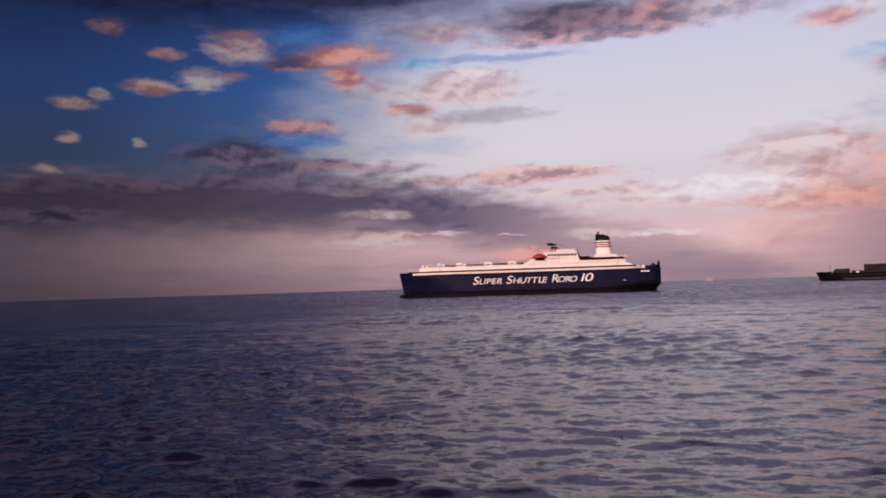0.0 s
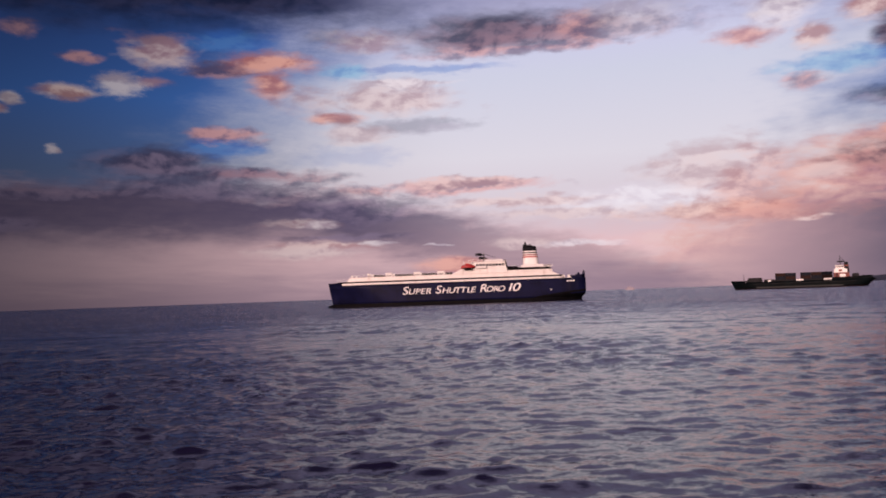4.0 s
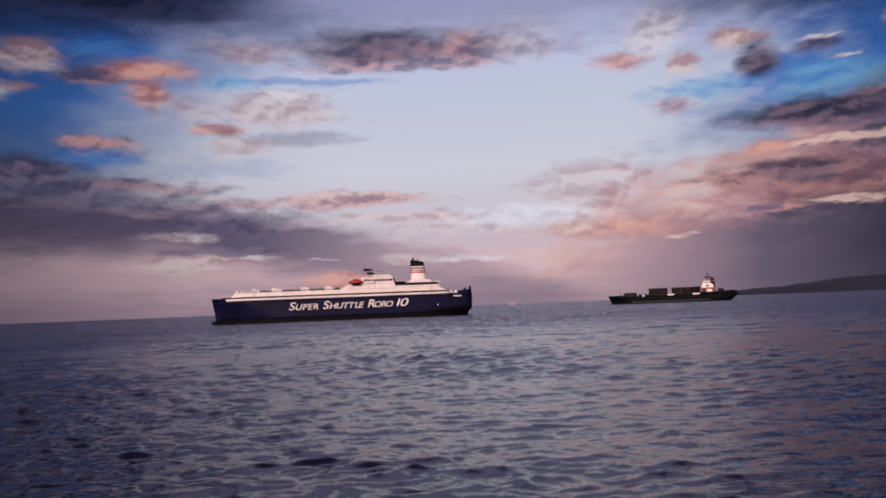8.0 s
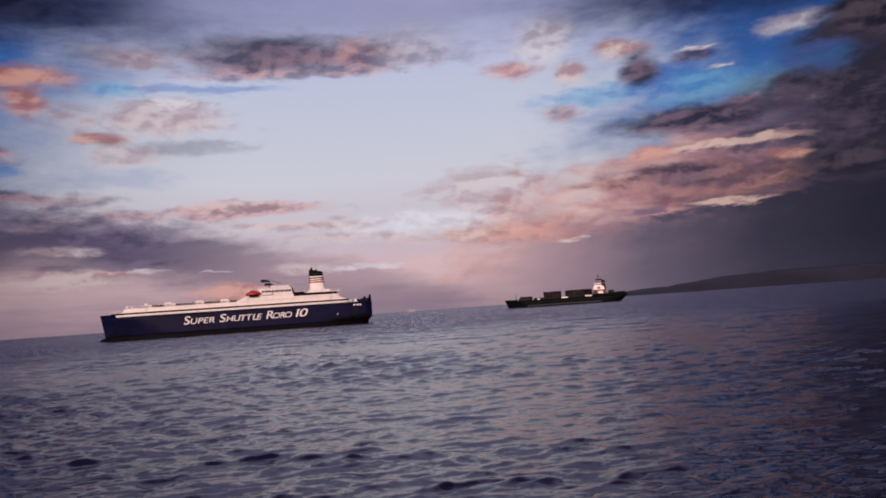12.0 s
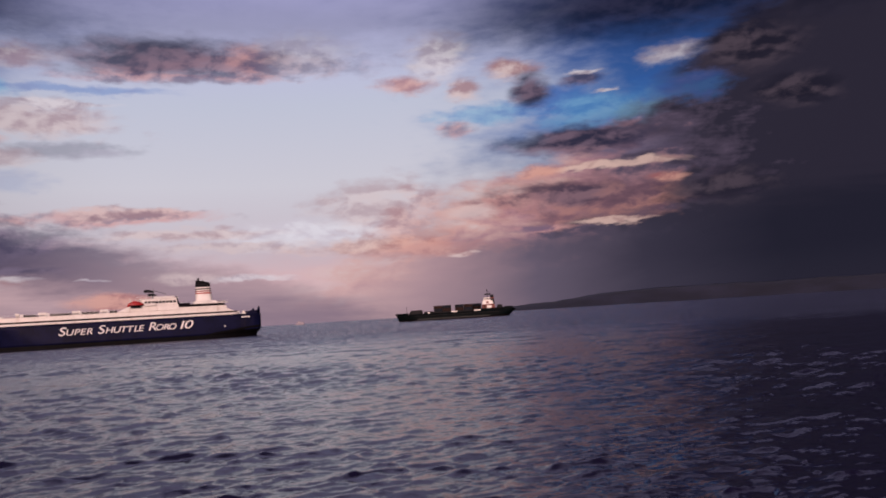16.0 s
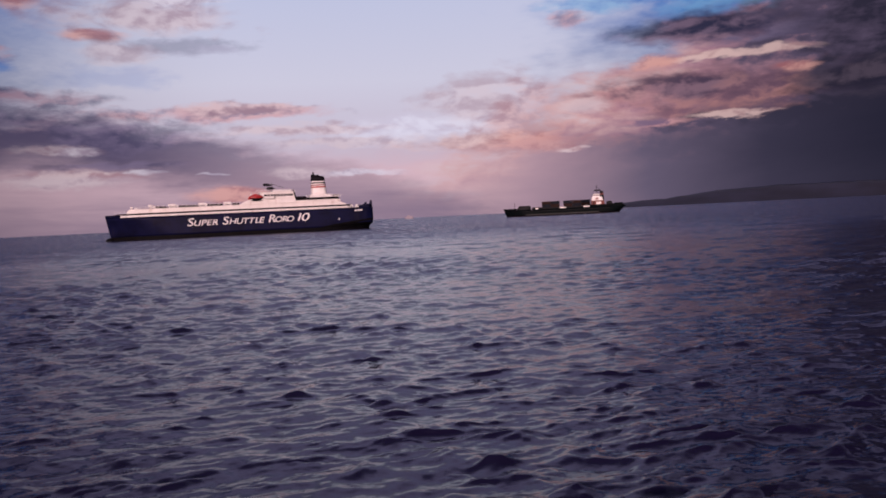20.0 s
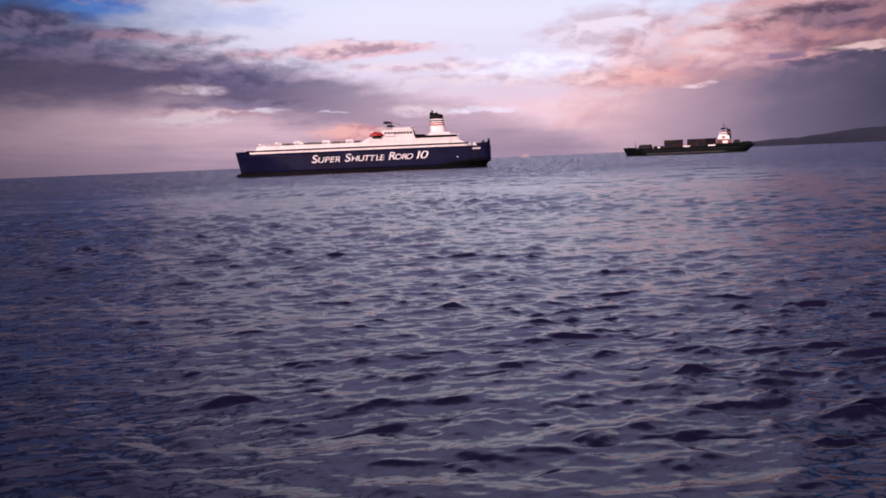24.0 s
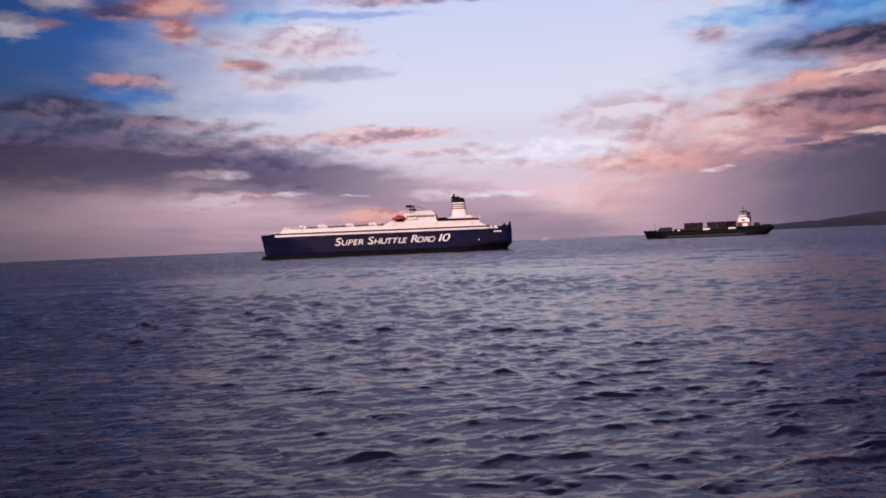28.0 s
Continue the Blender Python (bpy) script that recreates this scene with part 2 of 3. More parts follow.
    # broad bank to the right, glowing along its inner edge and dark within
    inside = waz - (8.0 + wel * 1.75)
    lid = 10.2 + F.op("MAXIMUM", az - 29.0, 0.0) * 0.55 - wel
    tone = inside * 1.06 + F.op("MAXIMUM", wel - 8.5, 0.0) * 2.2 + streak * 9.0 + fine * 6.0 + grain * 2.5 - relief * 26.0
    col = mix(step(inside + fine * 5.0 + big * 5.0, -2.5, 4.5) * step(lid + fine * 2.0 + big * 1.5, -0.6, 1.3) * step(el, 0.5, 3.5), col,
              ramp(tone / 30.0 + 0.1, ((0.05, (0.80, 0.60, 0.57)), (0.24, (0.76, 0.44, 0.40)), (0.44, (0.50, 0.26, 0.29)), (0.62, (0.14, 0.10, 0.15)), (0.84, (0.044, 0.036, 0.058)))))
    # edges and flanks that the single clouds share
    broad = xyz(az + ax * 2.6 + bx * 2.4, el + ay * 0.9 + by * 1.0, 0.0)
    puff = xyz(az + bx * 1.5, el + by * 0.7, 0.0)
    broad_edge = [1.0 + billow * r + fine * (r * 0.8) for r in (0.45, 1.0, 1.7)]
    puff_edge = [1.0 + billow * (r * 0.7) + fine * r + grain * r for r in (0.4, 0.8, 1.4)]
    flank = fine * 0.6 + grain * 0.3 - relief * 5.0
    mottle = step(flank, -0.6, 0.3)

    # dull smoke-grey air under the right bank, darker to the right
    col = mix(step(waz + streak * 6.0, 13, 21) * (1.0 - step(el + streak * 3.0 + big * 2.0 - (az - 15.0) * 0.06, 3.0, 6.0)) * 0.93, col,
              ramp((az + big * 6.0) / 60.0, ((0.22, (0.82, 0.52, 0.48)), (0.34, (0.50, 0.32, 0.345)), (0.47, (0.17, 0.13, 0.18)), (0.60, (0.062, 0.052, 0.082)), (0.75, (0.026, 0.024, 0.042)))))
    # one colour layer for each cloud or gap, laid over those before
    def cloud(a, e, ra, re, colours, rag, thick):
        nonlocal col
        lit, base = colours
        near, rough = (broad, broad_edge) if ra > 2.2 else (puff, puff_edge)
        m = rough[0 if rag <= 0.5 else 1 if rag < 0.85 else 2] - vector("LENGTH", vector("MULTIPLY_ADD", near, (1 / ra, 1 / re, 0), (-a / ra, -e / re, 0)))
        if re < 0.6:
            col = mix(step(m, -0.40, 0.60, thick), col, mix(mottle, base, lit))
            return
        k = -0.30 / re
        shade = F.op("MULTIPLY_ADD", el, k, flank)
        col = mix(step(m, -0.40, 0.60, thick), col, mix(step(shade, -0.5 + k * e, 0.55 + k * e), base, lit))

    clear_gaps(cloud)
    clouds_middle(cloud)
    clouds_west(cloud)
    clouds_low(cloud)
    clouds_east(cloud)
    bank_east(cloud)
    # dark cloud overhead, beginning above the lit sky
    # its blacker sides put the picture's dark corners into the sky colour
    col = mix(step(el + big * 3.0 + fine * 2.0 - billow * 1.5, 16.9, 20.4) * (1.0 - step(el + big * 4.0, 20.5, 26)) * (0.36 + step(side + big * 8.0, 10, 25) * 0.56), col, mix(step(relief + streak * 0.3 + fine * 0.1, -0.12, 0.14), (0.010, 0.011, 0.028), (0.034, 0.030, 0.060)))
    # sky colour dimmed towards both sides, standing in for dark picture edges
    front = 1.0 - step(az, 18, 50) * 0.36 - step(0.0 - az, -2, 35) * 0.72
    # the lit sky behind the camera
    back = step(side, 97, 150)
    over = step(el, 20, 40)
    # overhead, out of view, dimmed on the right for the water's reflections
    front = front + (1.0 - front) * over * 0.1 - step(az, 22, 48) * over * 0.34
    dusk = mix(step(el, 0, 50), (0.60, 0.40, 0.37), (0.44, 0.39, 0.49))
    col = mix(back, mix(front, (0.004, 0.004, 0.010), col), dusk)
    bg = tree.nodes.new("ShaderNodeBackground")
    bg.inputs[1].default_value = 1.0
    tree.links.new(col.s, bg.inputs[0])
    out = tree.nodes.new("ShaderNodeOutputWorld")
    tree.links.new(bg.outputs[0], out.inputs[0])


build_sky()
sun = new("sun", bpy.data.lights.new("sun", "SUN"))
sun.data.energy, sun.data.angle, sun.data.color = 3.7, radians(4), (1.0, 0.645, 0.535)
sun.matrix_world = look((0, 0, 0), (-math.sin(radians(SUN_AZ)) * math.cos(radians(SUN_EL)),
                                    -math.cos(radians(SUN_AZ)) * math.cos(radians(SUN_EL)), -math.sin(radians(SUN_EL))))


# ---- materials ----
def material(name, base, rough=0.5, metal=0.0, vary=0.25, scale=0.6, stain=None, streak=False, bump=0.0, ior=1.45):
    """Painted or metal surface with grain at two scales and, if stain is given, runs of dirt."""
    mat = bpy.data.materials.new(name)
    mat.use_nodes = True
    tree = F.tree = mat.node_tree
    bsdf = tree.nodes["Principled BSDF"]
    coord = tree.nodes.new("ShaderNodeTexCoord")
    p = F(coord.outputs["Object"])
    large, small = fbm(p, scale, 4), fbm(p, scale * 9, 3)
    low = tuple(c * (1 - vary) for c in base)
    high = tuple(min(1, c * (1 + vary)) for c in base)
    col = mix(step(large * 0.7 + small * 0.3, 0.35, 0.65), low, high)
    if stain:
        sep = tree.nodes.new("ShaderNodeSeparateXYZ")
        tree.links.new(p.s, sep.inputs[0])
        sx, sy, sz = (F(o) for o in sep.outputs)
        runs = fbm(xyz(sx * 1.0, sy * 1.0, sz * (0.08 if streak else 1.0)), scale * 2.2, 5, 0.65)
        col = mix(step(runs, 0.56, 0.72) * 0.6, col, stain)
    tree.links.new(col.s, bsdf.inputs["Base Color"])
    tree.links.new((rough - 0.12 + small * 0.24).s, bsdf.inputs["Roughness"])
    bsdf.inputs["Metallic"].default_value, bsdf.inputs["IOR"].default_value = metal, ior
    if bump:
        b = tree.nodes.new("ShaderNodeBump")
        b.inputs["Strength"].default_value, b.inputs["Distance"].default_value = 0.5, bump
        tree.links.new(small.s, b.inputs["Height"])
        tree.links.new(b.outputs[0], bsdf.inputs["Normal"])
    return mat


def water_material():
    mat = bpy.data.materials.new("sea_water")
    mat.use_nodes = True
    tree = F.tree = mat.node_tree
    bsdf = tree.nodes["Principled BSDF"]
    coord = tree.nodes.new("ShaderNodeTexCoord")
    p = F(coord.outputs["Object"])
    sep = tree.nodes.new("ShaderNodeSeparateXYZ")
    tree.links.new(p.s, sep.inputs[0])
    sx, sy, sz = (F(o) for o in sep.outputs)
    swell = fbm(xyz(sx * 0.5, sy * 1.5, 0.0), 0.05, 3, 0.5)
    gust = step(fbm(xyz(sx * 0.4, sy * 1.0, 7.0), 0.02, 4, 0.6, 0.5), 0.3, 0.7)
    bsdf.inputs["IOR"].default_value = 1.333
    col = mix(step(swell, 0.35, 0.65), (0.007, 0.0055, 0.022), (0.010, 0.008, 0.030))
    tree.links.new(col.s, bsdf.inputs["Base Color"])
    bsdf.inputs["Roughness"].default_value = 0.12
    # slopes of the ripples too small to be built
    ax, ay = fbm_vec(xyz(sx * 0.8, sy * 1.2, 0.0), 2.6, 4, 0.65)
    bx, by = fbm_vec(xyz(sx * 0.7, sy * 1.3, 5.0), 0.7, 3, 0.6)
    cx, cy = fbm_vec(xyz(sx * 0.8, sy * 1.2, 2.0), 9.0, 2, 0.6)
    dist = F.op("SQRT", sx * sx + sy * sy) + 1.0
    far = step(dist, 50.0, 280.0)
    near = (1.0 - far) * 0.20
    lean = far * 0.20 / dist
    k = (0.42 + far * 0.80) * (0.7 + gust * 0.6)
    geo = tree.nodes.new("ShaderNodeNewGeometry")
    add = tree.nodes.new("ShaderNodeVectorMath")
    add.operation = "ADD"
    tree.links.new(geo.outputs["Normal"], add.inputs[0])
    tree.links.new(xyz((ax + bx * far) * k + cx * near - sx * lean, (ay + by * far) * k + cy * near - sy * lean, 0.0).s, add.inputs[1])
    unit = tree.nodes.new("ShaderNodeVectorMath")
    unit.operation = "NORMALIZE"
    tree.links.new(add.outputs[0], unit.inputs[0])
    tree.links.new(unit.outputs[0], bsdf.inputs["Normal"])
    return mat


WATER = water_material()
NAVY = material("navy_hull_paint", (0.0040, 0.0050, 0.026), 0.5, vary=0.35, scale=0.15, stain=(0.014, 0.012, 0.02), streak=True, ior=1.2)
BOOT = material("black_boot_topping", (0.003, 0.003, 0.004), 0.6, vary=0.3, scale=0.3, stain=(0.007, 0.005, 0.005), streak=True, ior=1.15)
# greyed white, the distance haze put into the paint colour
HAZED = material("hazed_white_paint", (0.30, 0.27, 0.31), 0.6, vary=0.1)
WHITE = material("white_ship_paint", (0.78, 0.76, 0.73), 0.45, vary=0.06, scale=0.25, stain=(0.45, 0.36, 0.30), streak=True)
LETTER = material("white_letter_paint", (0.80, 0.79, 0.78), 0.5, vary=0.05)
DECK = material("grey_deck_paint", (0.16, 0.17, 0.17), 0.7, vary=0.25, scale=0.4, stain=(0.12, 0.06, 0.04))
# near black: shade put into the colour of openings; also on the bow rail
GAP = material("dark_recess", (0.007, 0.006, 0.008), 0.7, ior=1.12)
GLASS = material("dark_window_glass", (0.015, 0.018, 0.022), 0.16, vary=0.1, ior=1.5)
RED = material("red_paint", (0.36, 0.022, 0.022), 0.45, vary=0.15)
MAROON = material("weathered_red_paint", (0.20, 0.018, 0.020), 0.5, vary=0.2)
BLACKP = material("black_paint", (0.012, 0.012, 0.014), 0.5, vary=0.3, ior=1.12)
STEEL = material("grey_steel", (0.22, 0.22, 0.23), 0.5, metal=0.3, vary=0.2)
GREEN = material("dark_green_hull_paint", (0.002, 0.0042, 0.005), 0.6, vary=0.35, scale=0.2, stain=(0.012, 0.008, 0.007), streak=True, ior=1.12)
DULL = material("dull_dark_boot_paint", (0.014, 0.008, 0.008), 0.6, vary=0.3, ior=1.12)
STRAKE = material("faded_grey_green_paint", (0.016, 0.019, 0.019), 0.7, vary=0.35, scale=0.5, stain=(0.02, 0.012, 0.01), streak=True)
SOOT = material("dark_grey_deck_steel", (0.020, 0.020, 0.022), 0.6, vary=0.3, ior=1.12)
RUST = material("red_brown_paint", (0.16, 0.035, 0.025), 0.6, vary=0.3, scale=0.5)
CRATE_A = material("dark_blue_container_steel", (0.009, 0.012, 0.018), 0.6, vary=0.3, scale=0.4, stain=(0.06, 0.03, 0.02), streak=True, ior=1.12)
CRATE_B = material("dark_brown_container_steel", (0.022, 0.012, 0.010), 0.6, vary=0.3, scale=0.4, stain=(0.03, 0.02, 0.02), streak=True, ior=1.12)
# dark bluish base, the hills' distance haze put into their colour
LAND = material("hazed_wooded_hillside", (0.024, 0.026, 0.048), 0.9, vary=0.35, scale=0.004)


# ---- the sea ----
def axis(flat, near, grow, end, past=None, fast=0.03):
    """Steps from 0: even as far as flat, then growing, faster past the given place."""
    out = [0.0]
    gap = near
    while out[-1] < end:
        if out[-1] > flat:
            gap *= 1 + (fast if past and out[-1] > past else grow)
        out.append(out[-1] + gap)
    return np.array(out)


def waves(x, y, gap_x, gap_y, seed, bands, heading, spread):
    """Heights and sideways shifts of a sum of waves with sharpened crests; bands: shortest, longest, how many, slope."""
    rng = np.random.RandomState(seed)
    dz, dx, dy = np.zeros_like(x), np.zeros_like(x), np.zeros_like(x)
    chop, power = np.zeros_like(x), np.full_like(x, 1e-6)
    calm = 1 / (1 + (np.hypot(x, y) / 420) ** 2)
    gust = 1 + 0.4 * np.sin(x * 0.11 + 0.6 * np.sin(y * 0.05 + seed)) * np.sin(y * 0.083 + 1.3 + 0.8 * np.sin(x * 0.06))
    out = np.clip((np.hypot(x, y) - 18) / 60, 0, 1)
    rougher = 1 + 0.45 * out * out * (3 - 2 * out)
    for shortest, longest, n, slope in bands:
        for size in np.geomspace(shortest, longest, n):
            k = 2 * math.pi / size
            a = radians(heading + rng.normal(0, spread))
            phase = rng.uniform(0, 2 * math.pi)
            amp = slope * math.sqrt(2 / n) / k
            gap = np.maximum(gap_x * abs(math.sin(a)), gap_y * abs(math.cos(a)))
            w = np.clip((size / gap - 2.2) / 2, 0, 1) * amp * gust * calm
            if size > 1.0:
                w = w * rougher
            th = k * (x * math.sin(a) + y * math.cos(a)) + phase
            s, c = np.sin(th), np.cos(th)
            if size < 2.1:
                chop += w * c
                power += w * w / 2
            else:
                dz += w * c
            dx -= w * 1.15 * s * math.sin(a)
            dy -= w * 1.15 * s * math.cos(a)
    # peaked crests between flat troughs
    peak, sigma = 0.26, np.sqrt(power)
    mean = math.exp(peak * peak / 2)
    dz += sigma * (np.exp(peak * np.clip(chop / sigma, -3.5, 3.2)) - mean) / (peak * mean)
    return dx, dy, dz


def sheet(name, xs, ys, seed, bands, heading, spread, sink=None, level=0.0):
    x, y = np.meshgrid(xs, ys)
    dx, dy, dz = waves(x, y, np.gradient(xs)[None, :], np.gradient(ys)[:, None], seed, bands, heading, spread)
    z = dz + level
    if sink:
        edge = np.maximum(np.abs(x) / sink[0], np.abs(y - sink[1]) / sink[2])
        z -= 1.2 * np.clip((edge - 0.6) / 0.4, 0, 1) ** 2
    co = np.stack([x + dx, y + dy, z], -1).reshape(-1, 3)
    ny, nx = x.shape
    i = (np.arange(ny - 1)[:, None] * nx + np.arange(nx - 1)[None, :]).reshape(-1)
    quads = np.stack([i, i + 1, i + nx + 1, i + nx], -1)
    me = bpy.data.meshes.new(name)
    me.vertices.add(len(co))
    me.vertices.foreach_set("co", co.astype(np.float32).ravel())
    me.loops.add(quads.size)
    me.loops.foreach_set("vertex_index", quads.astype(np.int32).ravel())
    me.polygons.add(len(quads))
    me.polygons.foreach_set("loop_start", np.arange(0, quads.size, 4, dtype=np.int32))
    me.update(calc_edges=True)
    me.polygons.foreach_set("use_smooth", np.ones(len(quads), dtype=bool))
    me.materials.append(WATER)
    return new(name, me)


def build_sea():
    ahead = np.concatenate([np.arange(0, 1, 0.1), 1 + axis(10.5, 0.05, 0.0068, 4845, 480)])
    back = axis(5, 0.25, 0.09, 4700)
    side = axis(6, 0.06, 0.0185, 4850)
    ys = np.concatenate([-back[::-1], ahead[1:]])
    xs = np.concatenate([-side[::-1], side[1:]])
    sea = tagged(sheet("water", xs, ys, 5, ((0.17, 0.34, 24, 0.075), (0.36, 0.8, 26, 0.105), (0.85, 2.05, 22, 0.122), (2.1, 6.0, 18, 0.046), (7, 20, 5, 0.022)), 8, 32),
                 "dark violet-blue choppy sea reaching the horizon", "sea", kind="structure")
    near = np.arange(-24, 24.01, 0.075)
    deep = np.concatenate([np.arange(-2, 3, 0.2), 3 + axis(10, 0.06, 0.012, 57)])
    cross = tagged(sheet("water", near, deep, 8, ((0.2, 0.36, 20, 0.07), (0.38, 0.8, 24, 0.10), (0.85, 2.05, 20, 0.118), (2.1, 4.5, 8, 0.045)), -18, 32, sink=(24, 29, 31), level=-0.03),
                   "short crossing waves on the dark sea surface", "sea", kind="structure")
    return sea, cross


sea, cross_sea = build_sea()


# ---- mesh helpers ----
def part(name, bm, mat, parent, label="", smooth=False):
    """Links a bmesh as one mesh object under a thing or part."""
    me = bpy.data.meshes.new(name)
    bmesh.ops.recalc_face_normals(bm, faces=bm.faces)
    for f in bm.faces:
        f.smooth = smooth
    bm.to_mesh(me)
    bm.free()
    me.materials.append(mat)
    ob = new(name, me)
    ob.parent = parent
    return tagged(ob, label)


def thing(name, m, label, category, group=""):
    ob = new(name)
    ob.matrix_world = m
    return tagged(ob, label, category, group)


def block(x0, x1, y0, y1, z0, z1, bev=0.0, bm=None, top=(0, 0, 0, 0)):
    """A box; top gives how far its upper edges draw in at x0, x1, y0, y1."""
    bm = bm or bmesh.new()
    vs = [bm.verts.new(p) for p in ((x0, y0, z0), (x1, y0, z0), (x1, y1, z0), (x0, y1, z0),
          (x0 + top[0], y0 + top[2], z1), (x1 - top[1], y0 + top[2], z1), (x1 - top[1], y1 - top[3], z1), (x0 + top[0], y1 - top[3], z1))]
    fs = [bm.faces.new([vs[i] for i in q]) for q in ((3, 2, 1, 0), (4, 5, 6, 7), (0, 1, 5, 4), (1, 2, 6, 5), (2, 3, 7, 6), (3, 0, 4, 7))]
    if bev:
        es = list({e for f in fs for e in f.edges})
        bmesh.ops.bevel(bm, geom=es, offset=bev, segments=2, affect="EDGES", profile=0.5)
    return bm


def tube(p, q, r0, r1=None, n=8, bm=None):
    bm = bm or bmesh.new()
    p, q = Vector(p), Vector(q)
    m = Matrix.Translation((p + q) / 2) @ (q - p).to_track_quat("Z", "Y").to_matrix().to_4x4()
    bmesh.ops.create_cone(bm, cap_ends=True, segments=n, radius1=r0, radius2=r0 if r1 is None else r1, depth=(q - p).length, matrix=m)
    return bm


def loft(rings, closed=True, caps=True):
    bm = bmesh.new()
    rows = [[bm.verts.new(p) for p in ring] for ring in rings]
    n = len(rows[0])
    for a, b in zip(rows, rows[1:]):
        for i in range(n if closed else n - 1):
            j = (i + 1) % n
            bm.faces.new((a[i], a[j], b[j], b[i]))
    if caps:
        bm.faces.new(rows[0][::-1])
        bm.faces.new(rows[-1])
    return bm


def letters(text, x0, x1, z, big, small, y, mat, parent):
    """Slanted capitals on a hull side that faces -y, the first one taller, set between x0 and x1."""
    made, width, prev = [], 0.0, 0.0
    for i, ch in enumerate(text):
        size = big if i == 0 or ch.isdigit() else small
        cu = bpy.data.curves.new("letter", "FONT")
        cu.body, cu.size, cu.shear, cu.extrude, cu.offset = ch, size / 0.70, 0.24, 0.03, 0.004 * size
        ob = bpy.data.objects.new("letter", cu)
        scene.collection.objects.link(ob)
        bpy.context.view_layer.update()
        me = bpy.data.meshes.new_from_object(ob.evaluated_get(bpy.context.evaluated_depsgraph_get()))
        bpy.data.objects.remove(ob)
        bpy.data.curves.remove(cu)
        lo = min(v.co.x for v in me.vertices)
        hi = max(v.co.x for v in me.vertices)
        made.append((me, width - lo))
        width += hi - lo - 0.03 * size
    k = (x1 - x0) / width
    for me, off in made:
        me.transform(Matrix.Diagonal((k, 1, 1, 1)) @ Matrix.Translation((off, 0, 0)))
        me.transform(pose(x0, y, z, 90, 0, 0))
        me.name = "letter"
        me.materials.clear()
        me.materials.append(mat)
        ob = new("letter", me)
        ob.parent = parent


# ---- the large roll-on ferry ----
def half_beam(u, z, full, depth_top):
    """Half breadth of the ferry's hull at u along it (0 stem, 1 transom) and height z."""
    flare = min(1.0, max(0.0, z / depth_top))
    entry = 0.30 - 0.13 * flare
    b = full
    if u < entry:
        b = full * (1 - (1 - u / entry) ** (1.9 + 0.5 * flare)) + 0.12
    if u > 0.8:
        w = (u - 0.8) / 0.2
        lift = max(0.0, 1 - max(0.0, z) / 2.6)
        b *= 1 - (0.06 + 0.42 * lift) * w * w
    return b


def hull_ring(z, top, full=10.0, stem=(-59.2, -61.0), end=(58.3, 59.8), n=44, inset=0.0, part_of=(0.0, 1.0)):
    t = z / top
    xb, xs = stem[0] + (stem[1] - stem[0]) * max(t, 0), end[0] + (end[1] - end[0]) * max(min(t * 3, 1), 0)
    near, far = [], []
    for i in range(n + 1):
        u = part_of[0] + (part_of[1] - part_of[0]) * (i / n) ** 1.4
        b = half_beam(u, z, full, top) - inset
        x = xb + (xs - xb) * u
        near.append((x, -b, z))
        far.append((x, b, z))
    return near + far[::-1]


